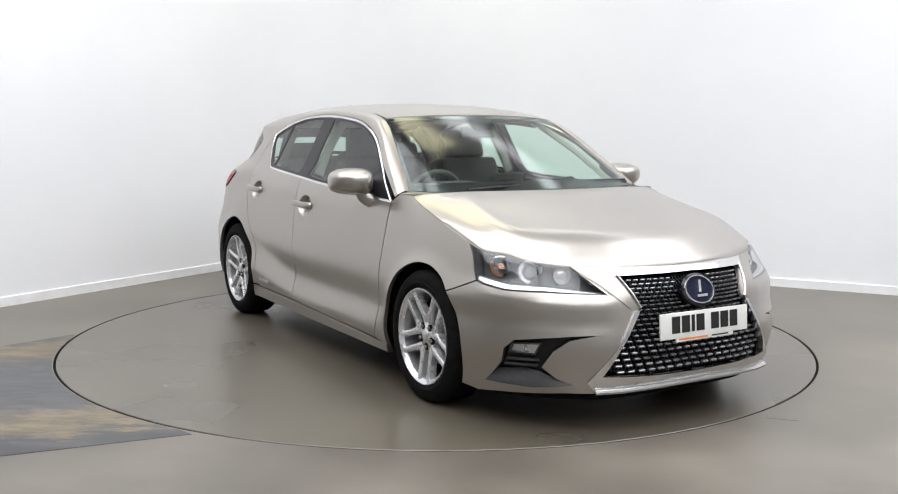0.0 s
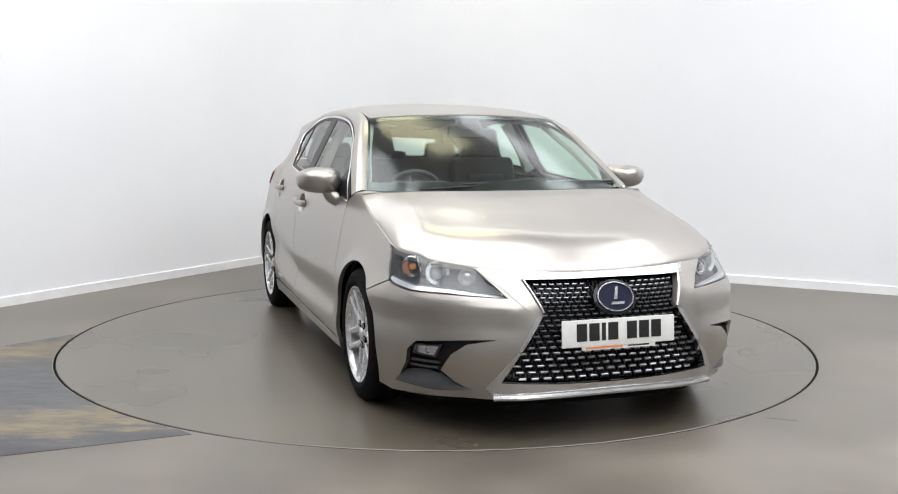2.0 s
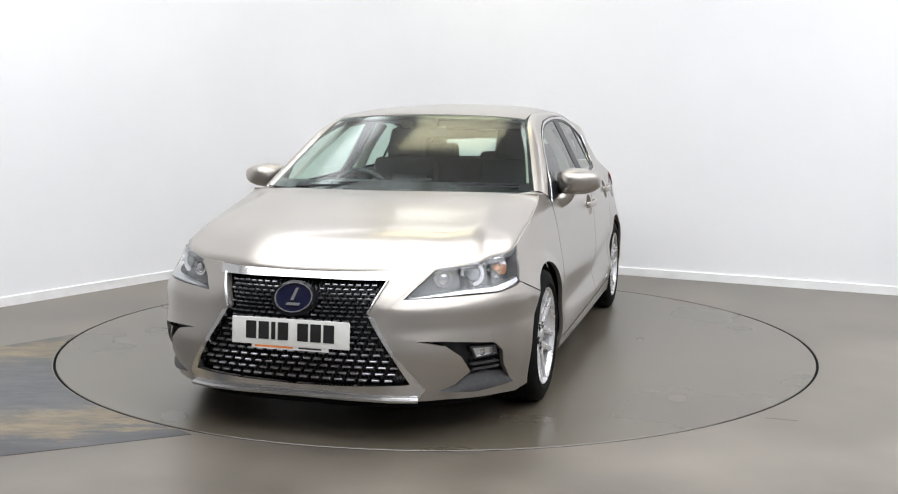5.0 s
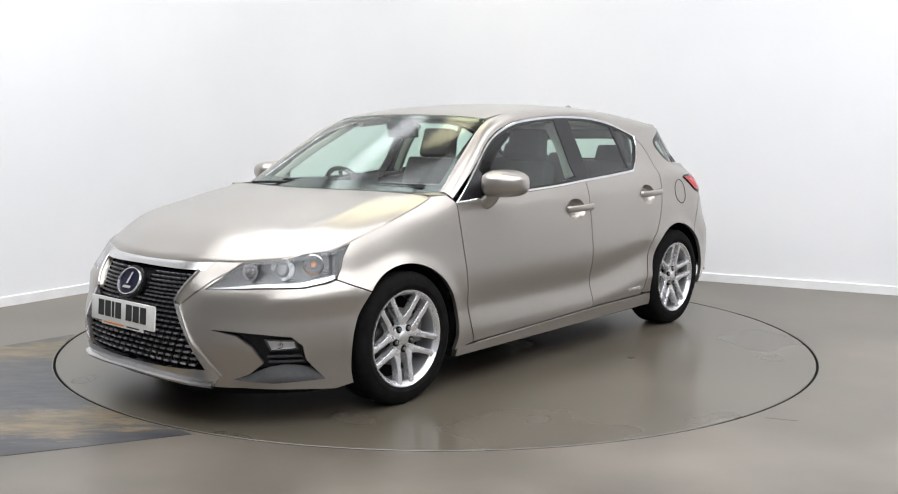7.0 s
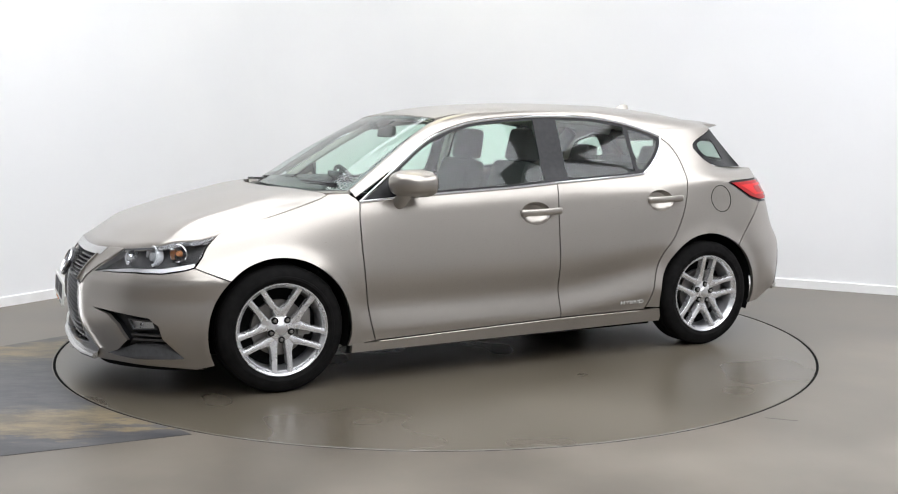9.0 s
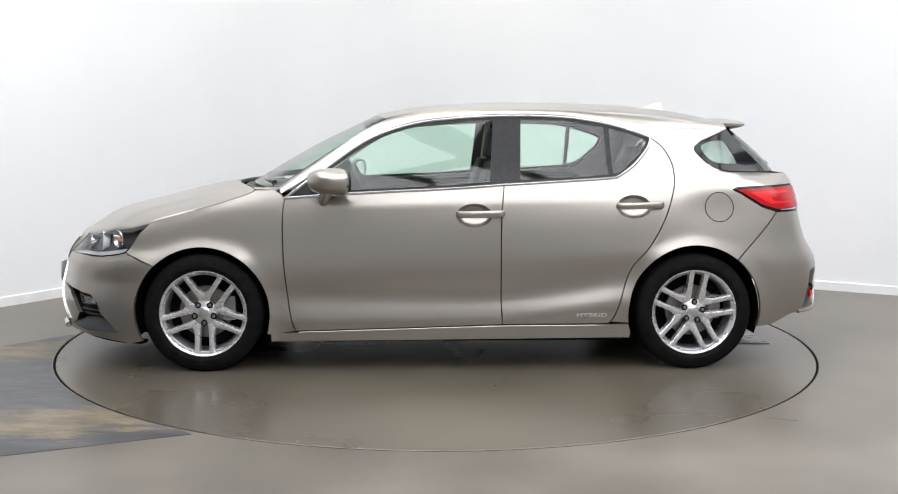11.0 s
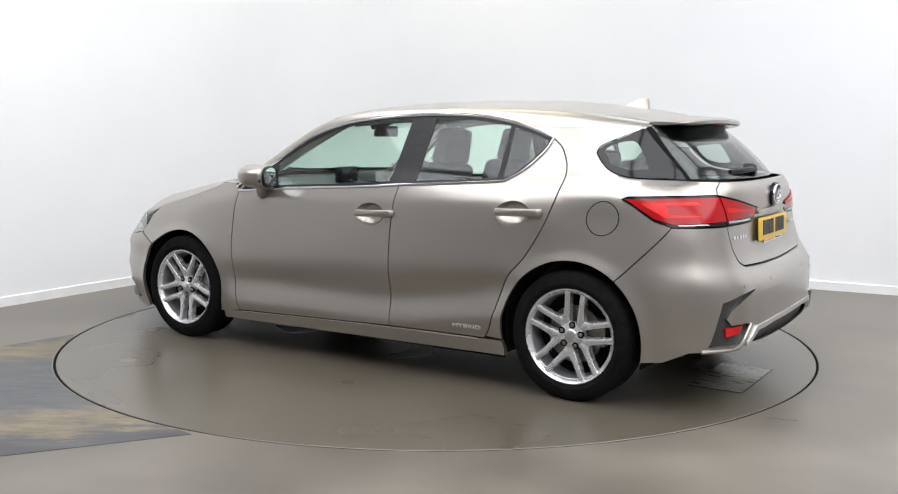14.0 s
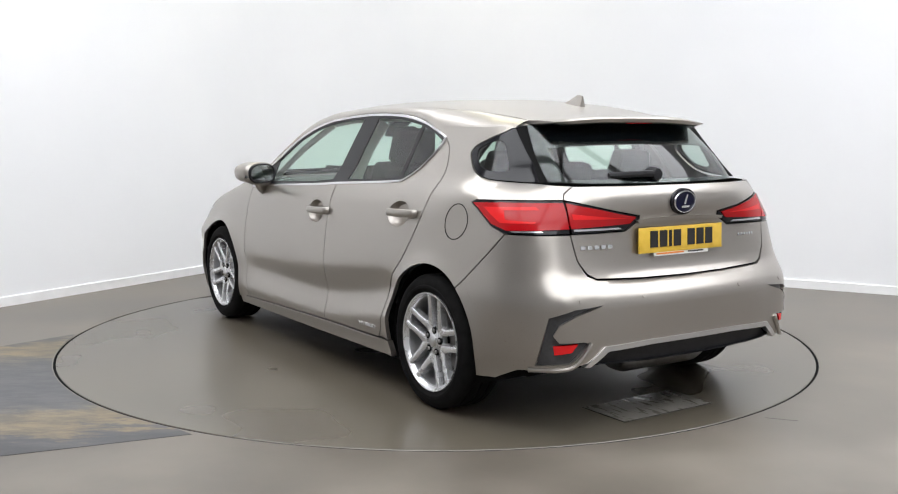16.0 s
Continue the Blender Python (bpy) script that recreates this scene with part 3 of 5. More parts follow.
IRON = vary(material("brake_iron", (0.25, 0.24, 0.23), 0.4, 0.9), 20, (0.2, 0.19, 0.18), (0.3, 0.29, 0.28))

car = empty("car")
tagged(car, "silver-beige metallic five-door hatchback standing on the turntable", "car")


def at(s, z, out=0.0):
    return Vector(skin(np.array([s]), np.array([z]), out)[0])


def frame_at(s, z, out=0.0):
    """A place on the skin: x along the body, y up it, z out of it."""
    o = at(s, z, out)
    u = (at(s + 0.004, z, out) - at(s - 0.004, z, out)).normalized()
    w = (at(s, z + 0.004, out) - at(s, z - 0.004, out)).normalized()
    n = u.cross(w).normalized()
    w = n.cross(u)
    return Matrix(((u.x, w.x, n.x, o.x), (u.y, w.y, n.y, o.y), (u.z, w.z, n.z, o.z), (0, 0, 0, 1)))


def lifted(side, out=0.0):
    return lambda q, o: skin(q[:, 0] * side, q[:, 1], o + out)


def skin_part(name, outline, mat, parent, side=1, out=0.0, holes=(), step=0.03, depth=0.020, gap=0.0030, label="", edge=None):
    return part(name, sheet(outline, lifted(side, out), holes, step, depth, gap, edge=edge), mat, parent, label, angle=50)


X = lambda pts: lines("x", pts)
F = lambda pts: lines("f", pts)
R = lambda pts: lines("r", pts)
FA, RA = ARCHES

DOOR_FRONT = [(.876, .913), (.886, .80), (.876, .55), (.848, .32), (.822, .218)]
B_EDGE = [(-.269, .250), (-.262, .45), (-.262, .80), (-.278, .986)]
REAR_EDGE = [(-.839, .252), (-.869, .295), (-.898, .38), (-.958, .553), (-1.058, .672), (-1.152, .85), (-1.203, 1.054), (-1.161, 1.176), (-1.094, 1.236)]
BELT = [(.876, .913), (.60, .934), (.386, .947), (.004, .966), (-.278, .986)]
BELT_REAR = [(-.278, .986), (-.658, 1.008), (-.86, 1.022), (-.905, 1.034), (-.99, 1.091), (-1.067, 1.175), (-1.094, 1.236)]
DLO_TOP = [(.876, .913), (.658, 1.073), (.442, 1.220), (.217, 1.301), (-.012, 1.334), (-.312, 1.351), (-.619, 1.345), (-.842, 1.313), (-.997, 1.270), (-1.094, 1.236)]
HOODLINE = [(1.66, .756), (1.5, .805), (1.3, .862), (1.15, .907), (1.06, .939), (1.03, .955)]
HL_REAR = [(1.702, .629), (1.665, .675), (1.588, .772)]

belt_s = spline(BELT, 6)
beltr_s = spline(BELT_REAR, 6)
dlo_s = spline(DLO_TOP, 8)
k_b = min(range(len(dlo_s)), key=lambda i: abs(dlo_s[i][0] + 0.30))


def side_panels(side):
    # front wing
    wing = [tuple(p) for p in spline(HOODLINE, 4)] + [(.93, .957), (.89, .93)] + [tuple(p) for p in spline(DOOR_FRONT, 5)] + [(.93, .200)]
    wing += arc(FA[0], FA[1], FA[2], 198, 46.5, 28) + HL_REAR
    skin_part("front_wing", X(wing), PAINT, car, side, step=0.025)
    # doors
    fo = [tuple(p) for p in belt_s] + [tuple(p) for p in reversed(spline(B_EDGE, 5))][1:] + [tuple(p) for p in reversed(spline(DOOR_FRONT, 5))][:-1]
    ro = [tuple(p) for p in beltr_s] + [tuple(p) for p in reversed(spline(REAR_EDGE, 5))][1:] + [tuple(p) for p in spline(B_EDGE, 5)][:-1]
    doors = []
    for name, o, hx, hz in (("front_door", fo, -0.145, 0.832), ("rear_door", ro, -0.995, 0.877)):
        s0 = girth("x", hx, hz)
        cup = [(s0 + 0.092 * math.cos(a) - 0.026, hz - 0.004 + 0.062 * math.sin(a)) for a in np.linspace(0, 2 * math.pi, 24, endpoint=False)]
        d = skin_part(name, X(o), PAINT, car, side, holes=[cup], step=0.028)
        bowl = []
        for k, (sc, dp) in enumerate(((1.0, 0.0), (0.93, -0.016), (0.72, -0.034), (0.3, -0.042), (0.02, -0.043))):
            q = np.array([((s - s0 + 0.026) * sc + s0 - 0.026, (z - hz + 0.004) * sc + hz - 0.004) for s, z in cup])
            bowl += [tuple(p) for p in skin(q[:, 0] * side, q[:, 1], dp)]
        part("handle_recess", (bowl, [(k * 24 + i, k * 24 + (i + 1) % 24, k * 24 + 24 + (i + 1) % 24, k * 24 + 24 + i) for k in range(4) for i in range(24)]), PAINT, d)
        path = [at(side * (s0 + u), hz + 0.004 + 0.03 * u, o2) for u, o2 in ((-0.115, 0.000), (-0.105, 0.014), (-0.05, 0.026), (0.02, 0.031), (0.075, 0.028), (0.118, 0.022), (0.126, 0.002))]
        part("door_handle", tube([tuple(p) for p in spline(path, 4)], 0.0185, 12, 0.5), PAINT, d)
        doors.append(d)
    fd, rd = doors
    # window surrounds and panes
    ff = [tuple(p) for p in dlo_s[:k_b + 1]] + [(-.292, .99)] + [tuple(p) for p in reversed(belt_s)][:-1]
    rf = [tuple(p) for p in dlo_s[k_b:]] + [tuple(p) for p in reversed(beltr_s)][1:]
    pane_f = [tuple(p) for p in spline([(.625, 1.075), (.44, 1.199), (.217, 1.281), (-.012, 1.315), (-.232, 1.330)], 6)] + [(-.206, 1.003), (.0, .984), (.386, .966), (.575, .955)]
    pane_r = [(-.366, 1.011), (-.384, 1.332), (-.619, 1.327), (-.838, 1.296), (-.842, 1.040), (-.66, 1.026)]
    pane_q = [(-.868, 1.050), (-.866, 1.288), (-.99, 1.254), (-1.060, 1.226), (-1.064, 1.208), (-1.04, 1.168), (-.97, 1.098), (-.905, 1.052)]
    skin_part("window_frame", X(ff), BLACK, fd, side, -0.002, [X(pane_f)], 0.03, 0.01, 0.0, "black front door window frame")
    skin_part("window_frame", X(rf), BLACK, rd, side, -0.002, [X(pane_r), X(pane_q)], 0.03, 0.01, 0.0, "black rear door window frame")
    for d, pn in ((fd, pane_f), (rd, pane_r), (rd, pane_q)):
        skin_part("window_pane", X(pn), GLASS, d, side, -0.005, (), 0.05, 0.0, -0.004)
    for d, line in ((fd, dlo_s[:k_b + 1]), (rd, dlo_s[k_b:]), (fd, belt_s), (rd, beltr_s)):
        q = np.array(X([tuple(p) for p in line]))
        pts = skin(q[:, 0] * side, q[:, 1], 0.002)
        part("chrome_trim", tube(pts, 0.0075, 8, 0.7), CHROME, d)
    # rear quarter with its arch
    q = [(-.846, 1.318), (-.95, 1.299), (-1.2, 1.298), (-1.4, 1.298), (-1.53, 1.291), (-1.505, 1.272)]
    q += [tuple(p) for p in spline([(-1.45, 1.250), (-1.357, 1.209), (-1.334, 1.180), (-1.343, 1.155), (-1.404, 1.096), (-1.486, 1.063), (-1.60, 1.053), (-1.74, 1.050)], 4)]
    q += [(-1.70, .980), (-1.54, .974), (-1.513, .963), (-1.56, .940), (-1.67, .872), (-1.755, .845), (-1.529, .598)]
    q += arc(RA[0], RA[1], RA[2], 128.5, -9.3, 28) + [tuple(p) for p in spline(REAR_EDGE, 5)][1:-1] + [tuple(p) for p in reversed(dlo_s[-18:])]
    cut = next(i for i, p in enumerate(q) if p == (-1.70, .980))
    q = X(q[:cut]) + R([(.545, 1.043), (.588, 1.012), (.598, .986)]) + X(q[cut:])
    quarter = skin_part("rear_quarter", q, PAINT, car, side, step=0.025)
    g = [(-1.505, 1.270)] + [tuple(p) for p in spline([(-1.45, 1.248), (-1.359, 1.207), (-1.336, 1.180), (-1.345, 1.155), (-1.404, 1.098), (-1.486, 1.065), (-1.60, 1.055), (-1.755, 1.052)], 4)] + [(-1.70, 1.115), (-1.60, 1.215), (-1.535, 1.286)]
    inner = [tuple(p) for p in spline([(-1.372, 1.178), (-1.392, 1.205), (-1.46, 1.225), (-1.515, 1.215), (-1.575, 1.12), (-1.575, 1.098), (-1.50, 1.094), (-1.42, 1.118)], 4, True)]
    skin_part("quarter_frame", X(g), GLOSS, quarter, side, -0.003, [X(inner)], 0.025, 0.008, 0.001, "black rear quarter window surround")
    skin_part("window_pane", X(inner), DARKGLASS, quarter, side, -0.005, (), 0.04, 0, -0.003)
    if side > 0:
        s0, z0 = girth("x", -1.433, 0.872), 0.872
        ring = [(s0 + 0.078 * math.cos(a), z0 + 0.078 * math.sin(a)) for a in np.linspace(0, 2 * math.pi, 40)]
        pts = skin(np.array([p[0] for p in ring]), np.array([p[1] for p in ring]), 0.0002)
        part("fuel_flap_gap", tube(pts, 0.0022, 6), GAP, quarter)
    # sill
    sl = [(.95, .212), (.82, .213), (-.27, .246), (-.835, .2505), (-.945, .253), (-.960, .205), (-.955, .172), (.95, .160)]
    sill = skin_part("sill", X(sl), PAINT, car, side, 0.002, step=0.03, depth=0.03)
    pq = np.array(X([tuple(p) for p in spline([(.80, .2165), (.3, .2315), (-.27, .2465), (-.80, .248)], 8)]))
    part("sill_trim", tube(skin(pq[:, 0] * side, pq[:, 1] - 0.004, 0.004), 0.0028, 6), PAINT, sill)
    # tail lamp on the body
    t = [(-1.513, .963), (-1.54, .974), (-1.70, .980), (-1.755, .845), (-1.67, .872), (-1.56, .940)]
    t = X(t[:3]) + R([(.600, .985), (.600, .90), (.600, .850)]) + X(t[3:])
    lamp = skin_part("tail_lamp", t, GLOSS, car, side, 0.002, step=0.03, gap=0.002, label="red wedge-shaped tail lamp with smoked lower strip")
    t2 = X([(-1.527, .964), (-1.70, .9745)]) + R([(.601, .980), (.601, .90), (.601, .868)]) + X([(-1.757, .857), (-1.675, .879), (-1.566, .943)])
    skin_part("red_lens", t2, RED, lamp, side, 0.008, step=0.03)
    t3 = [(-1.60, .950), (-1.70, .957), (-1.83, .962), (-1.85, .945), (-1.72, .938), (-1.74, .905), (-1.86, .902), (-1.86, .89), (-1.72, .885)]
    skin_part("light_bar", X(t3), REDGLOW, lamp, side, 0.0095, step=0.03, depth=0.004)
    t4 = [(-1.775, .859), (-1.885, .866), (-1.895, .856), (-1.785, .851)]
    skin_part("clear_strip", X(t4), SATIN, lamp, side, 0.007, step=0.02, depth=0.004)
    # headlamp
    h = F([(.442, .592)]) + X([(1.97, .603), (1.846, .603), (1.745, .619), (1.704, .630)]) + X([(1.665, .676), (1.590, .771), (1.66, .754), (1.785, .741), (1.85, .722)]) + F([(.543, .705), (.49, .645)])
    hl = skin_part("headlamp", h, HOUSING, car, side, -0.055, step=0.03, depth=-0.05, gap=0.004, label="clear headlamp with projector and amber indicator")
    skin_part("headlamp_lens", h, CLEAR, hl, side, 0.001, step=0.04, depth=0.012, gap=0.002)
    rim = F([(.442, .592)]) + X([(1.97, .603), (1.846, .603), (1.745, .619), (1.704, .630), (1.695, .650), (1.75, .642), (1.85, .626), (1.97, .622)])
    skin_part("daylight_strip", rim, SATIN, hl, side, -0.006, step=0.03, depth=0.02, label="bright daylight running strip")
    brow = X([(1.590, .771), (1.66, .754), (1.785, .741), (1.85, .722)]) + F([(.543, .705), (.53, .692)]) + X([(1.84, .706), (1.76, .720), (1.66, .735)])
    skin_part("lamp_brow", brow, TRIM, hl, side, -0.004, step=0.03, depth=0.02)
    for nm, (x, y, z), r, ln in (("projector", (1.885, .664, .674), 0.052, CLEAR), ("main_beam", (1.975, .565, .662), 0.040, CHROME)):
        ang = math.atan2(y * 0.9, 1.2)
        b = part(nm, lathe([(r * 0.3, -0.045), (r * 0.66, -0.02), (r * 0.70, 0.004), (r * 0.98, 0.006), (r * 1.02, -0.01), (r * 0.9, -0.03)], 32, "x"), HALO if ln is CLEAR else CHROME, hl)
        b.matrix_basis = pose(x - 0.022, y * side, z, 0, -6, math.degrees(ang) * 0.8 * side)
        part("projector_lens", lathe([(0.0, 0.014), (r * 0.45, 0.008), (r * 0.72, -0.012)], 32, "x"), LENSGREY if ln is CLEAR else CHROME, hl).matrix_basis = pose(x - 0.022, y * side, z, 0, -6, math.degrees(ang) * 0.8 * side)
    b = part("indicator", lathe([(0.0, 0.010), (0.011, 0.006), (0.015, -0.012)], 24, "x"), AMBER, hl, "amber indicator bulb")
    b.matrix_basis = pose(1.757, .745 * side, .690, 0, 0, 46 * side)
    b = part("indicator_bowl", lathe([(0.022, -0.02), (0.036, -0.004), (0.044, 0.012), (0.047, 0.008)], 24, "x"), CHROME, hl)
    b.matrix_basis = pose(1.754, .742 * side, .690, 0, 0, 46 * side)
    # wheel housing
    for (ax, az, ar), nm in ((FA, "front"), (RA, "rear")):
        v, f = [], []
        angs = np.linspace(-20, 200, 34)
        for a in angs:
            for yy in (0.50, 0.66, 0.845):
                rr = ar + (0.012 if yy < 0.8 else 0.004)
                v.append((ax + rr * math.cos(radians(a)), yy * side, az + rr * math.sin(radians(a))))
        f = [(i * 3 + j, i * 3 + j + 1, i * 3 + 4 + j, i * 3 + 3 + j) for i in range(33) for j in range(2)]
        base = len(v)
        v.append((ax, 0.5 * side, az))
        f += [(i * 3, i * 3 + 3, base) for i in range(33)]
        part("wheel_arch_liner", (v, f), GAP, car)


side_panels(1)
side_panels(-1)


def one(c):
    return [tuple(p) for p in c]


def both(left):
    """A left-hand edge from the middle outwards, doubled: right end to left end."""
    return [(x, -y, z) for x, y, z in reversed(left)] + list(left[1:])


# ---- nose
def nose():
    half = F([(0, .694), (.30, .699), (.543, .704), (.49, .645), (.442, .592)]) + X([(1.97, .603), (1.846, .603), (1.745, .618), (1.702, .629)])
    half += X(arc(FA[0], FA[1], FA[2], 46.5, -25, 18)) + X([(1.70, .142), (1.80, .152)]) + F([(.60, .172), (.50, .172), (.25, .174), (0, .175)])
    grille_half = F([(0, .667), (.366, .664), (.309, .538), (.479, .252), (.25, .240), (0, .234)])
    pocket = F([(.50, .428), (.60, .424), (.70, .414), (.775, .400), (.800, .36), (.80, .30), (.812, .20), (.70, .195), (.585, .214), (.64, .240), (.695, .290), (.665, .360), (.61, .405)])
    bumper = skin_part("front_bumper", across(half), PAINT, car, 1, 0.0, [across(grille_half), pocket, [(-s, z) for s, z in reversed(pocket)]], 0.022)
    for side in (1, -1):
        fp = skin_part("fog_surround", pocket, BLACK, car, side, -0.045, step=0.025, depth=-0.045, gap=0.0, label="black fog lamp surround")
        # blade that sweeps inwards under the lamp, its top face turned up
        fin = F([(.578, .214), (.70, .196), (.812, .202), (.806, .258), (.755, .276), (.70, .264), (.64, .238)])
        def blade(q, o, side=side):
            w = np.clip((q[:, 1] - 0.205) / 0.07, 0, 1)
            return np.concatenate([skin(q[k:k + 1, 0] * side, q[k:k + 1, 1], o + 0.012 - 0.050 * w[k]) for k in range(len(q))])
        part("lower_fin", sheet(fin, blade, step=0.018, depth=0.03, gap=0.0), TRIM, fp, "charcoal blade under the fog lamp", angle=50)
        for z0 in (.322, .298):
            slat = F([(.712, z0), (.795, z0 - .004), (.797, z0 - .014), (.708, z0 - .010)])
            skin_part("surround_slat", slat, TRIM, fp, side, -0.018, step=0.02, depth=0.02, gap=0.0)
        fl = F([(.702, .392), (.786, .384), (.792, .344), (.722, .340)])
        inner = shrink(fl, 0.006)
        skin_part("fog_bezel", fl, TRIM, fp, side, -0.014, [inner], step=0.012, depth=0.02, gap=0.0)
        skin_part("fog_lamp", inner, SATIN, fp, side, -0.030, step=0.012, depth=-0.012, gap=0.0, label="small rectangular fog lamp")
        m = at(side * girth("f", .748, .365), .365, -0.030)
        bowl = part("fog_bulb", lathe([(0.0, 0.004), (0.006, 0.003), (0.010, -0.004), (0.017, 0.004), (0.0185, 0.004)], 20, "x"), CHROME, fp)
        bowl.matrix_basis = pose(m.x, m.y, m.z, 0, 0, 30 * side)
        skin_part("fog_lens", inner, CLEAR, fp, side, -0.016, step=0.03, depth=0.0, gap=0.0)
    up = F([(0, .691), (.30, .696), (.41, .6995), (.392, .6645), (.366, .664), (0, .667)])
    skin_part("upper_grille_frame", across(up), BRIGHT, bumper, 1, 0.006, step=0.02, depth=0.03, gap=0.0, label="bright strip over the spindle grille")
    wing = F([(.411, .6995), (.538, .703), (.45, .628), (.349, .527), (.309, .538), (.366, .664), (.393, .6645)])
    for side in (1, -1):
        skin_part("grille_wing", wing, PAINT, bumper, side, 0.005, step=0.02, depth=0.03, gap=0.0)
        edge = [at(side * s, z, 0.009) for s, z in dense(F([(.366, .667), (.338, .603), (.309, .536)]), 0.02)[:8]]
        part("grille_edge", tube(edge, 0.006, 8), BRIGHT, bumper)
    lo = F([(0, .234), (.25, .240), (.479, .252), (.312, .527), (.338, .522), (.430, .372), (.532, .226), (.492, .174), (.25, .178), (0, .180)])
    skin_part("lower_grille_frame", across(lo), BRIGHT, bumper, 1, 0.010, step=0.02, depth=0.035, gap=0.0, label="bright spindle grille lower frame")
    lip = F([(.50, .186), (.40, .189), (.25, .192), (.12, .194), (0, .194)])
    pts = [at(s, z, 0.016) for s, z in lip] + [at(-s, z, 0.016) for s, z in reversed(lip[:-1])]
    part("lower_lip", tube(pts, 0.014, 10, 1.3), BRIGHT, bumper, "bright lip under the grille")
    grille = skin_part("grille", across(grille_half), GLOSS, car, 1, -0.045, step=0.03, depth=-0.05, gap=-0.001, label="black spindle grille with rows of bright hyphen bars")
    # hyphen bars in staggered rows, largest low down
    gp = np.array(across(grille_half))
    me_u = part("bar_seed", box((0.024, 0.007, 0.012), (0, 0, 0), 0.002, segments=1), BAR, grille)
    mesh = me_u.data
    scene.collection.objects.unlink(me_u)
    bpy.data.objects.remove(me_u)
    z, row = 0.655, 0
    while z > 0.252:
        pitch = 0.034 if z > 0.54 else 0.037 + (0.54 - z) * 0.055
        drop = 0.0165 if z > 0.54 else 0.019 + (0.54 - z) * 0.035
        s = (row % 2) * pitch / 2
        cells = []
        while s < 0.5:
            cells += [s, -s] if s else [0.0]
            s += pitch
        c = np.array([(q, z) for q in cells])
        ok = inside(gp, c) & (near(gp, c) > 0.012)
        for q in c[ok]:
            if abs(q[0]) < 0.09 and 0.535 < z < 0.645:
                continue
            b = new("grille_bar", mesh)
            b.parent = grille
            k = pitch / 0.036
            b.matrix_basis = frame_at(q[0], q[1], -0.024) @ Matrix.Diagonal((k, k, 1.6, 1))
        z -= drop
        row += 1
    # dark web between the bars
    v, f = [], []
    for r in range(20):
        z = 0.650 - 0.0205 * r
        cells = [q for q in np.linspace(-0.47, 0.47, 54) + (r % 2) * 0.009 if inside(gp, np.array([(q, z)]))[0] and inside(gp, np.array([(q, z - 0.018)]))[0]]
        for q in cells:
            k = len(v)
            v += [tuple(at(q - 0.003, z, -0.03)), tuple(at(q + 0.003, z, -0.03)), tuple(at(q + 0.003, z - 0.018, -0.03)), tuple(at(q - 0.003, z - 0.018, -0.03))]
            f.append((k, k + 1, k + 2, k + 3))
            v += [tuple(at(q - 0.003, z, -0.045)), tuple(at(q + 0.003, z, -0.045)), tuple(at(q + 0.003, z - 0.018, -0.045)), tuple(at(q - 0.003, z - 0.018, -0.045))]
            f += [(k, k + 3, k + 7, k + 4), (k + 1, k + 5, k + 6, k + 2), (k, k + 4, k + 5, k + 1)]
    tagged(part("grille_web", (v, f), BLACK, grille, smooth=False), kind="stuff")
    badge("badge", frame_at(0, .590, 0.012), 0.086, 0.066, car)
    plate("number_plate", frame_at(0, .455, 0.032) @ pose(0, 0, 0), PLATEW, car)
    # chin under the bumper
    q = across(F([(0, .170), (.25, .170), (.50, .170), (.60, .172)]) + X([(1.80, .160), (1.70, .15), (1.66, .15)]) + X([(1.67, .125), (1.80, .12)]) + F([(.60, .125), (.3, .125), (0, .125)]))
    skin_part("chin", q, GAP, bumper, 1, -0.07, step=0.03, depth=0.05)


def badge(name, m, w, h, parent):
    """An oval ring round a plain slanted mark."""
    def oval(a, b, z):
        return [(a * math.cos(t), b * math.sin(t), z) for t in np.linspace(0, 2 * math.pi, 40, endpoint=False)]
    v = oval(w, h, 0.0) + oval(w * 0.97, h * 0.97, 0.012) + oval(w * 0.91, h * 0.90, 0.012) + oval(w * 0.89, h * 0.88, 0.004)
    ring = part(name, (v, [(k * 40 + i, k * 40 + (i + 1) % 40, k * 40 + 40 + (i + 1) % 40, k * 40 + 40 + i) for k in range(3) for i in range(40)]), CHROME, parent, "chrome oval badge on a navy disc")
    ring.matrix_basis = m
    v = oval(w * 1.16, h * 1.17, -0.010) + oval(w * 1.14, h * 1.15, 0.003) + oval(w * 0.99, h * 0.99, 0.005)
    part("badge_base", (v, [(k * 40 + i, k * 40 + (i + 1) % 40, k * 40 + 40 + (i + 1) % 40, k * 40 + 40 + i) for k in range(2) for i in range(40)]), GLOSS, ring)
    v = oval(w * 0.90, h * 0.89, 0.005)
    part("badge_disc", (v, [tuple(range(40))]), NAVY, ring, smooth=False)
    for o in ([(-0.16, -0.20), (0.06, -0.20), (0.26, 0.62), (0.08, 0.62)], [(-0.40, -0.52), (0.46, -0.52), (0.54, -0.34), (-0.34, -0.34)]):
        v = [(x * w * 0.8, y * h, z) for z in (0.005, 0.013) for x, y in o]
        part("badge_mark", (v, [(4, 5, 6, 7)] + [(i, (i + 1) % 4, 4 + (i + 1) % 4, 4 + i) for i in range(4)]), CHROME, ring, smooth=False)


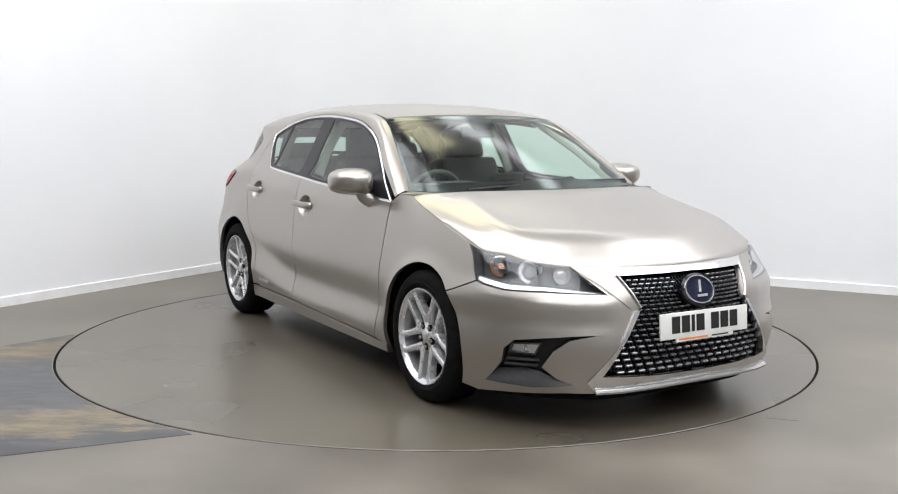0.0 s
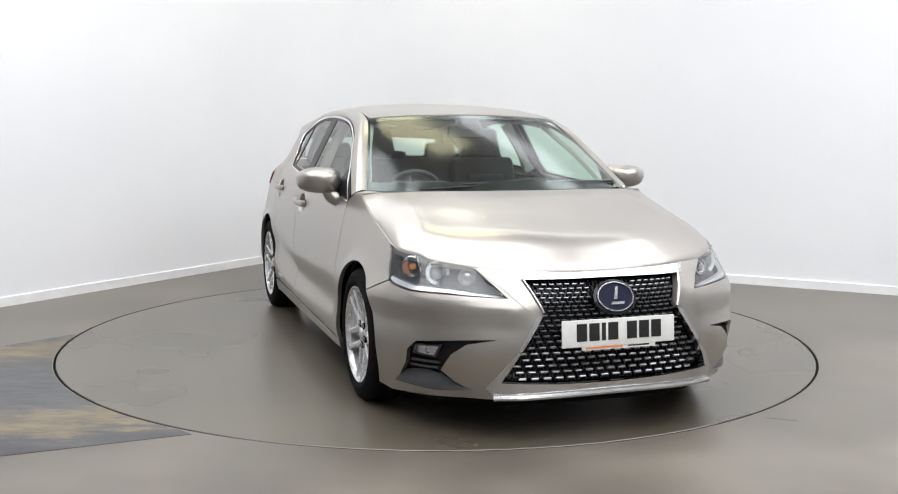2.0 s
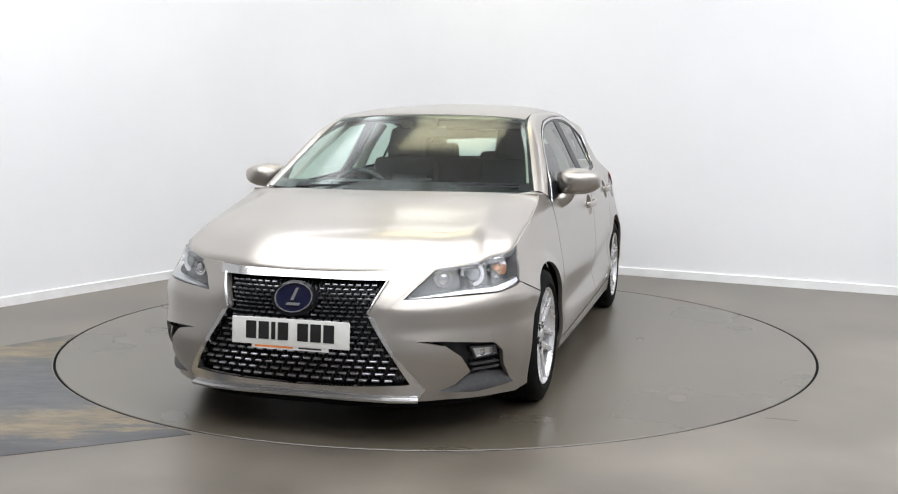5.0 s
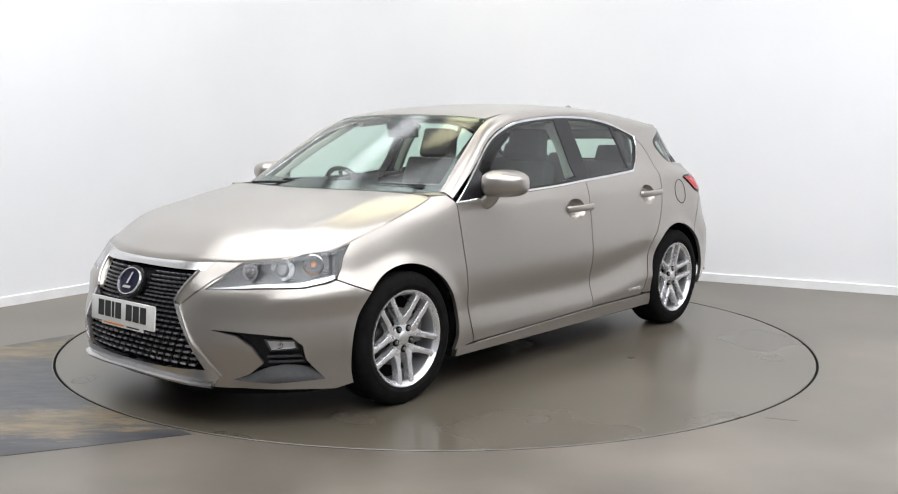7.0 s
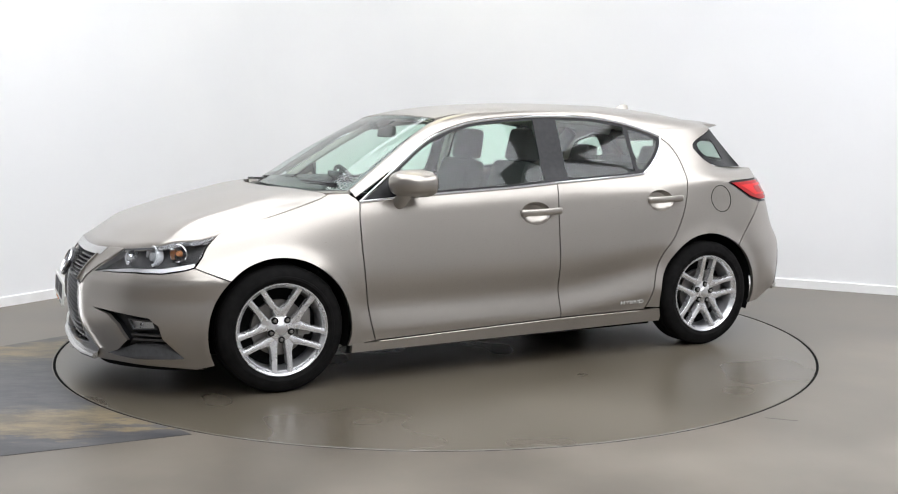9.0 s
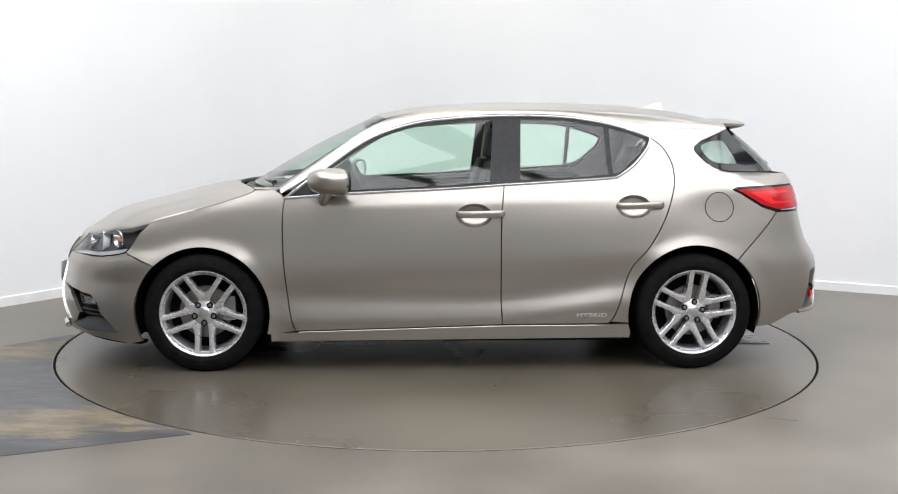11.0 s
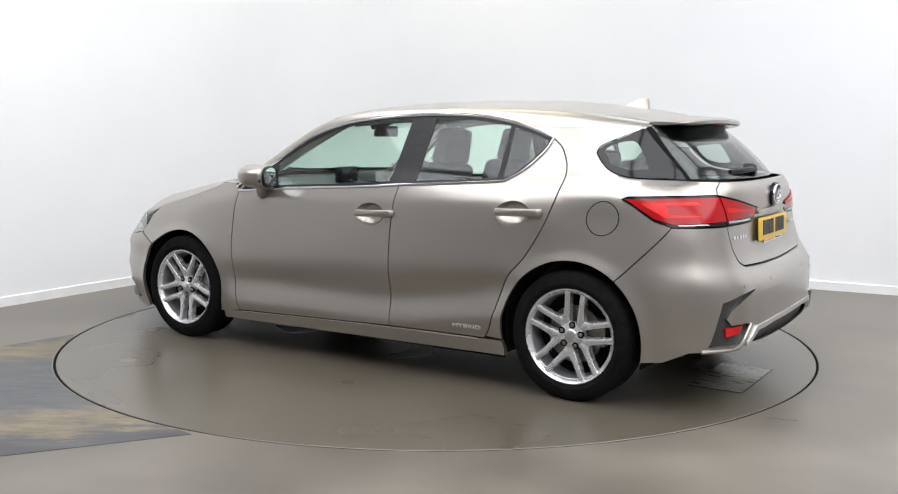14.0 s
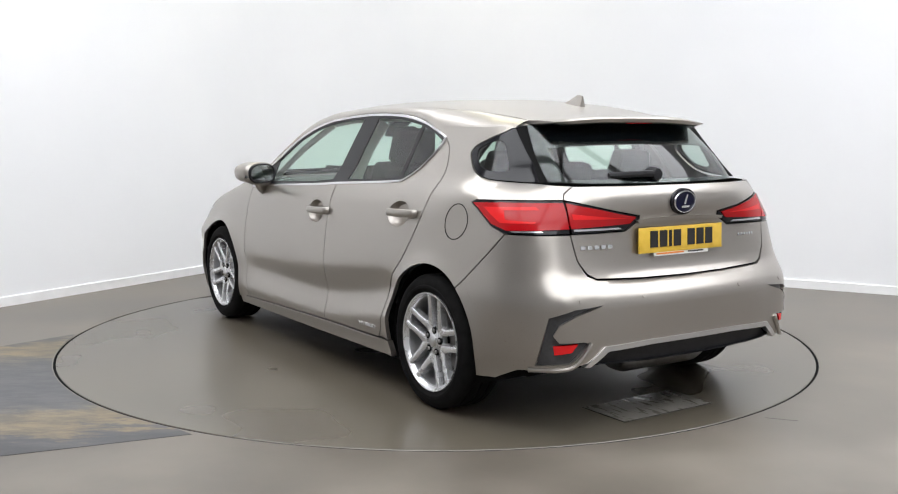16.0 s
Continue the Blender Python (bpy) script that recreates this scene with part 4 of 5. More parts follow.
def plate(name, m, mat, parent):
    """A number plate with its characters as plain bars."""
    p = part(name, box((0.52, 0.111, 0.008), (0, 0, 0.004), 0.003), mat, parent, "number plate with black bars")
    p.matrix_basis = m
    x = -0.195
    for k, w in enumerate((0.046, 0.046, 0.018, 0.046, 0.0, 0.046, 0.046, 0.046)):
        if w:
            part("character_bar", box((w, 0.072, 0.002), (x + w / 2, 0.004, 0.0092)), INK, p, smooth=False)
            x += w + 0.011
        else:
            x += 0.03
    part("dealer_strip", box((0.34, 0.022, 0.006), (0, -0.060, 0.003), 0.001), PLATEW, p)
    part("print_bar", box((0.17, 0.007, 0.001), (-0.07, -0.061, 0.0066)), ORANGE, p, smooth=False)
    part("print_bar", box((0.10, 0.006, 0.001), (0.09, -0.061, 0.0066)), INK, p, smooth=False)


def bonnet():
    q = np.array(F([(0, .696), (.15, .698), (.30, .702), (.45, .706), (.543, .709)]) + X([(1.85, .727), (1.785, .745), (1.70, .753), (1.66, .760)]))
    front = both(one(skin(q[:, 0], q[:, 1], -0.001)))
    front = one(spline(front, 4))
    q = np.array(X([tuple(p) for p in spline(HOODLINE, 4)]))
    left = one(skin(q[:, 0], q[:, 1] + 0.002, -0.003))
    right = [(x, -y, z) for x, y, z in left]
    e = left[-1]
    rear = one(spline(both([(1.215, 0, .972), (1.195, .25, .972), (1.13, .50, .970), e]), 6))
    na, nb = 30, 44
    def bulge(a, b):
        w = 1 - abs(2 * b - 1) ** 2.6
        crease = math.exp(-((abs(2 * b - 1) - 0.60 - 0.14 * a) / 0.065) ** 2)
        return (0.0, 0.0, 0.058 * w * (a * (1 - a) * 4) ** (0.8 if a < 0.5 else 1.4) * (1.25 - 0.75 * a) + 0.018 * w * math.exp(-((a - 0.18) / 0.13) ** 2) * min(1, 8 * a) + 0.016 * crease * min(1, 4 * a) * (1 - a))
    part("bonnet", thick(coons(front, rear, right, left, na, nb, bulge), (0, 0, -0.02), na, nb), PAINT, car, angle=60)


WS_EDGE = [(.909, .729, .968), (.63, .648, 1.160), (.346, .568, 1.331)]
WS_BASE = [(1.135, 0, .972), (1.10, .30, .970), (1.015, .60, .968), (.909, .729, .968)]
WS_TOP = [(.415, 0, 1.358), (.402, .30, 1.352), (.372, .50, 1.340), (.346, .568, 1.331)]
RAIL_OUT = [(.895, .938), (.658, 1.084), (.442, 1.231), (.217, 1.312), (-.012, 1.345), (-.312, 1.362), (-.62, 1.356), (-.846, 1.322), (-.95, 1.296), (-1.2, 1.289), (-1.4, 1.289), (-1.535, 1.284)]
RAIL_IN = [(.909, .729, .968), (.63, .648, 1.160), (.40, .583, 1.304), (.20, .560, 1.362), (0, .553, 1.380), (-.3, .548, 1.391), (-.62, .543, 1.389), (-.85, .537, 1.381), (-.97, .532, 1.374), (-1.2, .522, 1.358), (-1.4, .512, 1.337), (-1.535, .500, 1.318)]


def upper():
    na, nb = 20, 36
    lens = coons(one(spline(both(WS_BASE), 6)), one(spline(both(WS_TOP), 6)), [(x, -y, z) for x, y, z in one(spline(WS_EDGE, 8))], one(spline(WS_EDGE, 8)), na, nb,
                 lambda a, b: (0, 0, 0.006 * math.sin(math.pi * a) * (1 - (2 * b - 1) ** 4)))
    v, f, w = lens
    ws = part("windscreen", (v, f), SCREEN, car, "green-tinted windscreen with black border")
    # black border printed round the glass
    lip = [i for i in range(len(v))]
    rows = lambda i: (i // w, i % w)
    keep = [q for q in f if (lambda a, b: a < 2 or a >= na - 1 or b < 1 or b >= nb - 1)(*rows(q[0]))]
    part("windscreen_border", ([(x + 0.001, y, z - 0.002) for x, y, z in v], keep), GLOSS, ws)
    # pillars and roof rails
    for side in (1, -1):
        q = np.array(X(RAIL_OUT))
        a = spline(one(skin(q[:, 0], q[:, 1], 0.0015)), 6)
        b = spline(RAIL_IN, 6)
        v, f = [], []
        m = 8
        for k, (p, r) in enumerate(zip(a, b)):
            d = np.cross(r - p, a[min(k + 1, len(a) - 1)] - a[max(k - 1, 0)])
            d = d / (np.linalg.norm(d) + 1e-9)
            d = d * (1 if d[2] > 0 else -1)
            wd = np.linalg.norm(r - p)
            for j in range(m + 1):
                t = j / m
                g = p + (r - p) * t + d * wd * (0.16 if k < 36 else max(0.07, 0.16 - 0.006 * (k - 36))) * math.sin(math.pi * t) ** 0.8
                v.append((g[0], g[1] * side, g[2]))
            g = r - np.array((0, 0, 0.015))
            v.append((g[0], g[1] * side, g[2]))
        w2 = m + 2
        f = [(i * w2 + j, i * w2 + j + 1, (i + 1) * w2 + j + 1, (i + 1) * w2 + j) for i in range(len(a) - 1) for j in range(m + 1)]
        part("roof_rail", (v, f), PAINT, car, "body-coloured windscreen pillar and roof rail", angle=60)
    # roof
    left = one(spline(RAIL_IN[2:], 6))
    left = [(x, y - 0.004, z + 0.001) for x, y, z in one(spline([(.352, .566, 1.336)] + RAIL_IN[3:], 6))]
    right = [(x, -y, z) for x, y, z in left]
    front = one(spline(both([(x, y * 0.993, z + 0.004) for x, y, z in WS_TOP]), 6))
    front[0], front[-1] = right[0], left[0]
    rear = one(spline(both([(-1.555, 0, 1.344), (-1.55, .28, 1.339), left[-1]]), 6))
    rear[0], rear[-1] = right[-1], left[-1]
    part("roof", thick(coons(front, rear, right, left, 30, 28, lambda a, b: (0, 0, (0.022 * math.sin(math.pi * a) + 0.011 * math.exp(-((a - 0.72) / 0.17) ** 2)) * (1 - (2 * b - 1) ** 2))), (0, 0, -0.02), 30, 28), PAINT, car, angle=60)
    part("headlining", ([(x, y * 0.97, z - 0.035) for x, y, z in coons(front, rear, right, left, 12, 12, lambda a, b: (0, 0, 0.022 * math.sin(math.pi * a) * (1 - (2 * b - 1) ** 2)))[0]],
                        coons(front, rear, right, left, 12, 12)[1]), LINING, car, "pale cloth headlining")
    # antenna fin
    v = []
    for z, x0, x1, w2 in ((0, -1.11, -1.325, 0.028), (0.018, -1.16, -1.325, 0.020), (0.042, -1.225, -1.325, 0.011), (0.067, -1.280, -1.324, 0.004)):
        base = 1.374 - 0.05 * (-1.2 - x0)
        v += [(x0, 0, 1.380 + z), (0.5 * (x0 + x1), w2, 1.380 + z), (x1, w2 * 0.8, 1.374 + z), (x1, -w2 * 0.8, 1.374 + z), (0.5 * (x0 + x1), -w2, 1.380 + z)]
    f = [(k * 5 + i, k * 5 + (i + 1) % 5, k * 5 + 5 + (i + 1) % 5, k * 5 + 5 + i) for k in range(3) for i in range(5)] + [(15, 16, 17, 18, 19)]
    part("antenna_fin", (v, f), PAINT, car, "body-coloured shark-fin antenna")
    # rear spoiler
    lead = both([(-1.548, 0, 1.345), (-1.543, .28, 1.340), (-1.53, .505, 1.318)])
    tip = both([(-1.735, 0, 1.334), (-1.722, .28, 1.328), (-1.675, .475, 1.312)])
    lead, tip = one(spline(lead, 6)), one(spline(tip, 6))
    v, f = [], []
    n = len(lead)
    for k in range(n):
        a, b = np.array(lead[k]), np.array(tip[k])
        for t, dz in ((0, 0.002), (0.35, 0.010), (0.7, 0.008), (0.97, 0.003), (1.0, -0.004), (0.96, -0.020), (0.5, -0.045), (0.06, -0.06)):
            p = a + (b - a) * t
            e = 1 - abs(2 * k / (n - 1) - 1) ** 6
            v.append((p[0], p[1], p[2] + dz * (0.25 + 0.75 * e)))
    f = [(i * 8 + j, i * 8 + (j + 1) % 8, (i + 1) * 8 + (j + 1) % 8, (i + 1) * 8 + j) for i in range(n - 1) for j in range(8)] + [tuple(range(8)), tuple(range((n - 1) * 8, n * 8))[::-1]]
    sp = part("roof_spoiler", (v, f), PAINT, car, "body-coloured roof spoiler with dark underside", angle=40)
    part("brake_light", box((0.006, 0.16, 0.012), (-1.713, 0, 1.312), 0.002), RED, sp)
    part("spoiler_underside", ([(x + 0.01, y * 0.98, z - 0.006) for x, y, z in v], [(i * 8 + j, i * 8 + j + 1, (i + 1) * 8 + j + 1, (i + 1) * 8 + j) for i in range(n - 1) for j in (5, 6)]), GLOSS, sp)


def tail():
    hatch = empty("tailgate", parent=car)
    half = R([(0, 1.043), (.30, 1.043), (.545, 1.043), (.588, 1.012), (.598, .986), (.45, .952), (.244, .914), (.244, .895), (.32, .851), (.598, .848), (.580, .739), (.540, .681), (.501, .662), (.25, .650), (0, .648)])
    skin_part("tailgate_panel", across(half), PAINT, hatch, 1, step=0.024)
    for side in (1, -1):
        t = R([(.592, .984), (.45, .953), (.246, .915), (.246, .895), (.32, .852), (.592, .849)])
        lp = skin_part("tail_lamp_inner", t, GLOSS, car, side, 0.002, step=0.03, label="inner red tail lamp on the tailgate")
        skin_part("red_lens", R([(.597, .979), (.45, .948), (.262, .911), (.30, .880), (.597, .868)]), RED, lp, side, 0.008, step=0.03)
        skin_part("light_bar", R([(.585, .935), (.45, .920), (.30, .905), (.42, .903), (.585, .905)]), REDGLOW, lp, side, 0.0095, step=0.03, depth=0.004)
        skin_part("clear_strip", R([(.585, .872), (.36, .872), (.34, .860), (.585, .857)]), SATIN, lp, side, 0.006, step=0.03, depth=0.004)
    grip = across(R([(0, .912), (.20, .905), (.27, .897), (.26, .880), (.20, .882), (0, .888)]))
    skin_part("tailgate_grip", grip, PAINT, hatch, 1, 0.018, step=0.03, depth=0.03)
    # rear glass
    e = [(-1.762, .575, 1.056), (-1.66, .560, 1.165), (-1.54, .515, 1.298)]
    base = [(-1.925, 0, 1.050), (-1.905, .25, 1.050), (-1.85, .46, 1.052), e[0]]
    top = [(-1.60, 0, 1.330), (-1.59, .28, 1.322), (-1.565, .45, 1.308), e[2]]
    na, nb = 16, 30
    v, f, w = coons(one(spline(both(base), 6)), one(spline(both(top), 6)), [(x, -y, z) for x, y, z in one(spline(e, 8))], one(spline(e, 8)), na, nb,
                    lambda a, b: (-0.025 * math.sin(math.pi * a) * (1 - (2 * b - 1) ** 4), 0, 0))
    part("rear_window", (v, f), DARKGLASS, hatch, "smoked rear window with black border")
    keep = [q for q in f if q[0] // w < 1 or q[0] // w >= na - 6 or q[0] % w < 3 or q[0] % w >= nb - 3]
    part("rear_window_border", ([(x + 0.002, y, z - 0.001) for x, y, z in v], keep), GLOSS, hatch)
    # black fins beside the glass
    for side in (1, -1):
        o = X([(-1.535, 1.286), (-1.60, 1.215), (-1.70, 1.115), (-1.755, 1.052)])
        a = [np.array(at(s, z, -0.003)) for s, z in o]
        bq = [np.array(p) for p in one(spline(e, 3))[::-1]]
        v, f = [], []
        for k in range(4):
            b = bq[round(k * (len(bq) - 1) / 3)]
            v += [(*(a[k] * (1, side, 1)),), (*(b * (1, side, 1)),)]
        part("window_fin", (v, [(0, 1, 3, 2), (2, 3, 5, 4), (4, 5, 7, 6)]), GAP, hatch)
    # wiper
    wp = part("rear_wiper", tube(one(spline([(-1.912, .09, 1.085), (-1.912, .13, 1.090), (-1.897, .22, 1.086), (-1.865, .32, 1.080)], 4)), 0.014, 8, 0.8), BLACK, car)
    part("wiper_boss", lathe([(0.0, 0.03), (0.026, 0.024), (0.034, 0.0), (0.034, -0.03)], 24, "x"), BLACK, wp).matrix_basis = pose(-1.898, 0.08, 1.085, 0, 0, 180)
    badge("badge", frame_at(S_END, .968, 0.006), 0.066, 0.050, car)
    plate("number_plate", frame_at(S_END, .806, 0.010), PLATEY, car)
    for y0, wd in ((.548, 0.024), (.513, 0.024), (.478, 0.024), (.443, 0.024), (.408, 0.024)):
        b = part("badge_bar", box((wd, 0.017, 0.004), (0, 0, 0.002), 0.001), CHROME, hatch)
        b.matrix_basis = frame_at(girth("r", y0, .790), .790, 0.001)
    for k in range(6):
        b = part("badge_bar", box((0.013, 0.013, 0.004), (0, 0, 0.002), 0.001), CHROME, hatch)
        b.matrix_basis = frame_at(-girth("r", .40 + .020 * k, .800), .800, 0.001)
    # bumper
    half = R([(0, .645), (.25, .647), (.501, .658), (.543, .678), (.580, .738), (.598, .8465)]) + X([(-1.755, .8445), (-1.529, .598)])
    half += X(arc(RA[0], RA[1], RA[2], 128.5, 194, 18)) + X([(-1.74, .232), (-1.855, .285)]) + R([(.66, .305), (.58, .325), (.505, .388), (.25, .394), (0, .394)])
    scoop = R([(.515, .563), (.650, .552), (.738, .518), (.765, .315), (.66, .328), (.578, .408), (.605, .417), (.706, .417), (.726, .446), (.706, .488), (.640, .526), (.575, .545)])
    b = skin_part("rear_bumper", across(half), PAINT, car, 1, 0.0, [scoop, [(2 * S_END - s, z) for s, z in reversed(scoop)]], 0.024)
    for side in (1, -1):
        sc = skin_part("bumper_scoop", scoop, TRIM, car, side, -0.018, step=0.02, depth=-0.02, gap=0.0, label="charcoal bumper corner trim")
        skin_part("rear_reflector", R([(.728, .405), (.625, .413), (.655, .372), (.722, .362)]), REDGLOW, sc, side, -0.006, step=0.02, depth=0.012, label="red rear reflector")
        pts = [at(side * s, z, 0.004) for s, z in R([(.775, .296), (.70, .303), (.64, .322), (.59, .385), (.575, .412)])]
        part("corner_lip", tube(one(spline(pts, 4)), 0.011, 8), PAINT, sc)
    dif = across(R([(0, .388), (.25, .388), (.497, .380), (.56, .318), (.50, .310), (.25, .300), (0, .298)]))
    skin_part("rear_diffuser", dif, BLACK, b, 1, -0.03, step=0.03, depth=-0.02)
    chrome = across(R([(0, .398), (.25, .398), (.508, .391), (.600, .312), (.575, .308), (.492, .370), (.25, .377), (0, .377)]))
    skin_part("diffuser_trim", chrome, SATIN, b, 1, 0.008, step=0.02, depth=0.03, gap=0.0, label="bright lower bumper trim")
    for y in (.30, .62, -.30, -.62):
        s = girth("r", abs(y), .60) * (1 if y > 0 else -1)
        d = part("parking_sensor", lathe([(0.0, 0.002), (0.009, 0.002), (0.010, 0.0)], 16, "z"), PAINT, b)
        d.matrix_basis = frame_at(s, .585, 0.001)


def underbody():
    """The dark tub that fills the body behind its panels."""
    ss, zs = np.linspace(-S_END, S_END, 260), np.linspace(0.15, 0.94, 18)
    v, f = [], []
    for z in zs:
        p = skin(ss, np.full(260, z), -0.05)
        v += one(p)
    for i in range(17):
        for j in range(259):
            c = np.mean([v[i * 260 + j], v[(i + 1) * 260 + j + 1]], axis=0)
            if all(math.hypot(c[0] - ax, c[2] - az) > ar + 0.045 for ax, az, ar in ARCHES) and not (c[0] < -1.62 and c[2] < 0.36) and not (c[0] > 1.62 and c[2] < 0.21) and not (c[0] > 1.55 and c[2] > 0.57) and not (c[0] > 0.9 and c[2] > 0.70):
                f.append((i * 260 + j, i * 260 + j + 1, (i + 1) * 260 + j + 1, (i + 1) * 260 + j))
    part("inner_shell", (v, f), GAP, car)
    o = [(1.98, .55), (2.05, .3), (2.05, -.3), (1.98, -.55), (1.70, -.56), (.9, -.56), (.9, -.80), (-.88, -.80), (-.88, -.56), (-1.55, -.50), (-1.55, .50), (-.88, .56), (-.88, .80), (.9, .80), (.9, .56), (1.70, .56)]
    part("floor_pan", prism(o, 0.15, 0.22), GAP, car, smooth=False)
    part("silencer", lathe([(0.0, -0.28), (0.10, -0.27), (0.12, -0.22), (0.12, 0.22), (0.10, 0.27), (0.0, 0.28)], 24, "y"), IRON, car).matrix_basis = pose(-1.70, -0.15, 0.27, 0, 0, 0)


def wheel(x, side, phase):
    w = empty("wheel", pose(x, 0.774 * side, 0.3115, 0, 0, 0 if side > 0 else 180), car)
    R0 = 0.3115
    prof = [(0.218, -0.09), (0.235, -0.104), (0.275, -0.108), (0.300, -0.096), (R0, -0.078), (R0, -0.050), (R0 - 0.006, -0.047), (R0 - 0.006, -0.041), (R0, -0.038), (R0, -0.004), (R0 - 0.006, -0.001),
            (R0 - 0.006, 0.005), (R0, 0.008), (R0, 0.042), (R0 - 0.006, 0.045), (R0 - 0.006, 0.051), (R0, 0.054), (R0, 0.078), (0.300, 0.096), (0.275, 0.108), (0.262, 0.1085), (0.260, 0.1105), (0.248, 0.1105), (0.246, 0.1085), (0.235, 0.104), (0.222, 0.094)]
    part("tyre", lathe(prof, 96), RUBBER, w, "black low-profile tyre")
    part("rim_barrel", lathe([(0.222, 0.097), (0.228, 0.100), (0.230, 0.094), (0.219, 0.090), (0.205, 0.080), (0.197, 0.02), (0.20, -0.09)], 72), BARREL, w)
    v, f = [], []
    spokes = bmesh.new()
    for k in range(5):
        a0 = radians(phase + 72 * k)
        for sgn in (1, -1):
            # each pair of bars parts towards the rim
            def sec(r, off, wd, y0, y1):
                ca, sa = math.cos(a0), math.sin(a0)
                out = []
                for o2, yy in ((off - wd, y0), (off - wd * 0.78, y1 - 0.003), (off - wd * 0.30, y1), (off + wd * 0.30, y1), (off + wd * 0.78, y1 - 0.003), (off + wd, y0)):
                    o3 = o2 * sgn
                    out.append((r * ca - o3 * sa, yy, r * sa + o3 * ca))
                return out
            rows = [sec(0.040, 0.030, 0.020, 0.040, 0.074), sec(0.076, 0.0400, 0.0260, 0.044, 0.0795), sec(0.102, 0.0375, 0.0195, 0.047, 0.083), sec(0.130, 0.0368, 0.0170, 0.050, 0.087), sec(0.178, 0.0385, 0.0165, 0.056, 0.093), sec(0.219, 0.0410, 0.0180, 0.062, 0.0985)]
            vs = [[spokes.verts.new(p) for p in r] for r in rows]
            for a, b in zip(vs, vs[1:]):
                for j in range(6):
                    spokes.faces.new((a[j], a[(j + 1) % 6], b[(j + 1) % 6], b[j]))
            spokes.faces.new(vs[0])
            spokes.faces.new(vs[-1])
    bmesh.ops.recalc_face_normals(spokes, faces=spokes.faces)
    bmesh.ops.bevel(spokes, geom=spokes.edges[:], offset=0.0012, segments=1, affect="EDGES")
    part("spokes", spokes, ALLOY, w, "five split spokes in silver alloy", angle=30)
    hub = part("hub", lathe([(0.0, 0.083), (0.028, 0.083), (0.031, 0.080), (0.034, 0.078), (0.060, 0.0765), (0.066, 0.072), (0.068, 0.045)], 48), ALLOY, w)
    part("rim_lip", lathe([(0.2215, 0.094), (0.2285, 0.1005), (0.2275, 0.1045), (0.2235, 0.1045), (0.2165, 0.098), (0.2120, 0.088), (0.2060, 0.078)], 72), ALLOY, w)
    part("hub_cap", lathe([(0.0, 0.088), (0.020, 0.0875), (0.027, 0.084), (0.028, 0.080)], 32), SATIN, w)
    for k in range(5):
        a = radians(phase + 72 * k)
        n = part("wheel_nut", lathe([(0.0, 0.084), (0.007, 0.084), (0.0095, 0.080), (0.0095, 0.066)], 6), IRON, w, smooth=False)
        n.matrix_basis = pose(0.052 * math.cos(a), 0.004, 0.052 * math.sin(a))
        r = part("nut_well", lathe([(0.0, 0.0775), (0.0165, 0.0795), (0.0170, 0.070)], 16), GAP, w)
        r.matrix_basis = pose(0.052 * math.cos(a), 0.0, 0.052 * math.sin(a))
    part("brake_disc", lathe([(0.06, 0.028), (0.137, 0.028), (0.137, 0.006), (0.06, 0.006)], 48), IRON, w)
    cal = part("brake_caliper", box((0.07, 0.05, 0.13), (0, 0, 0), 0.012), IRON, w)
    cal.matrix_basis = pose(-0.125, 0.02, 0.02)
    part("wheel_backing", lathe([(0.0, -0.01), (0.196, -0.01)], 40), GAP, w)


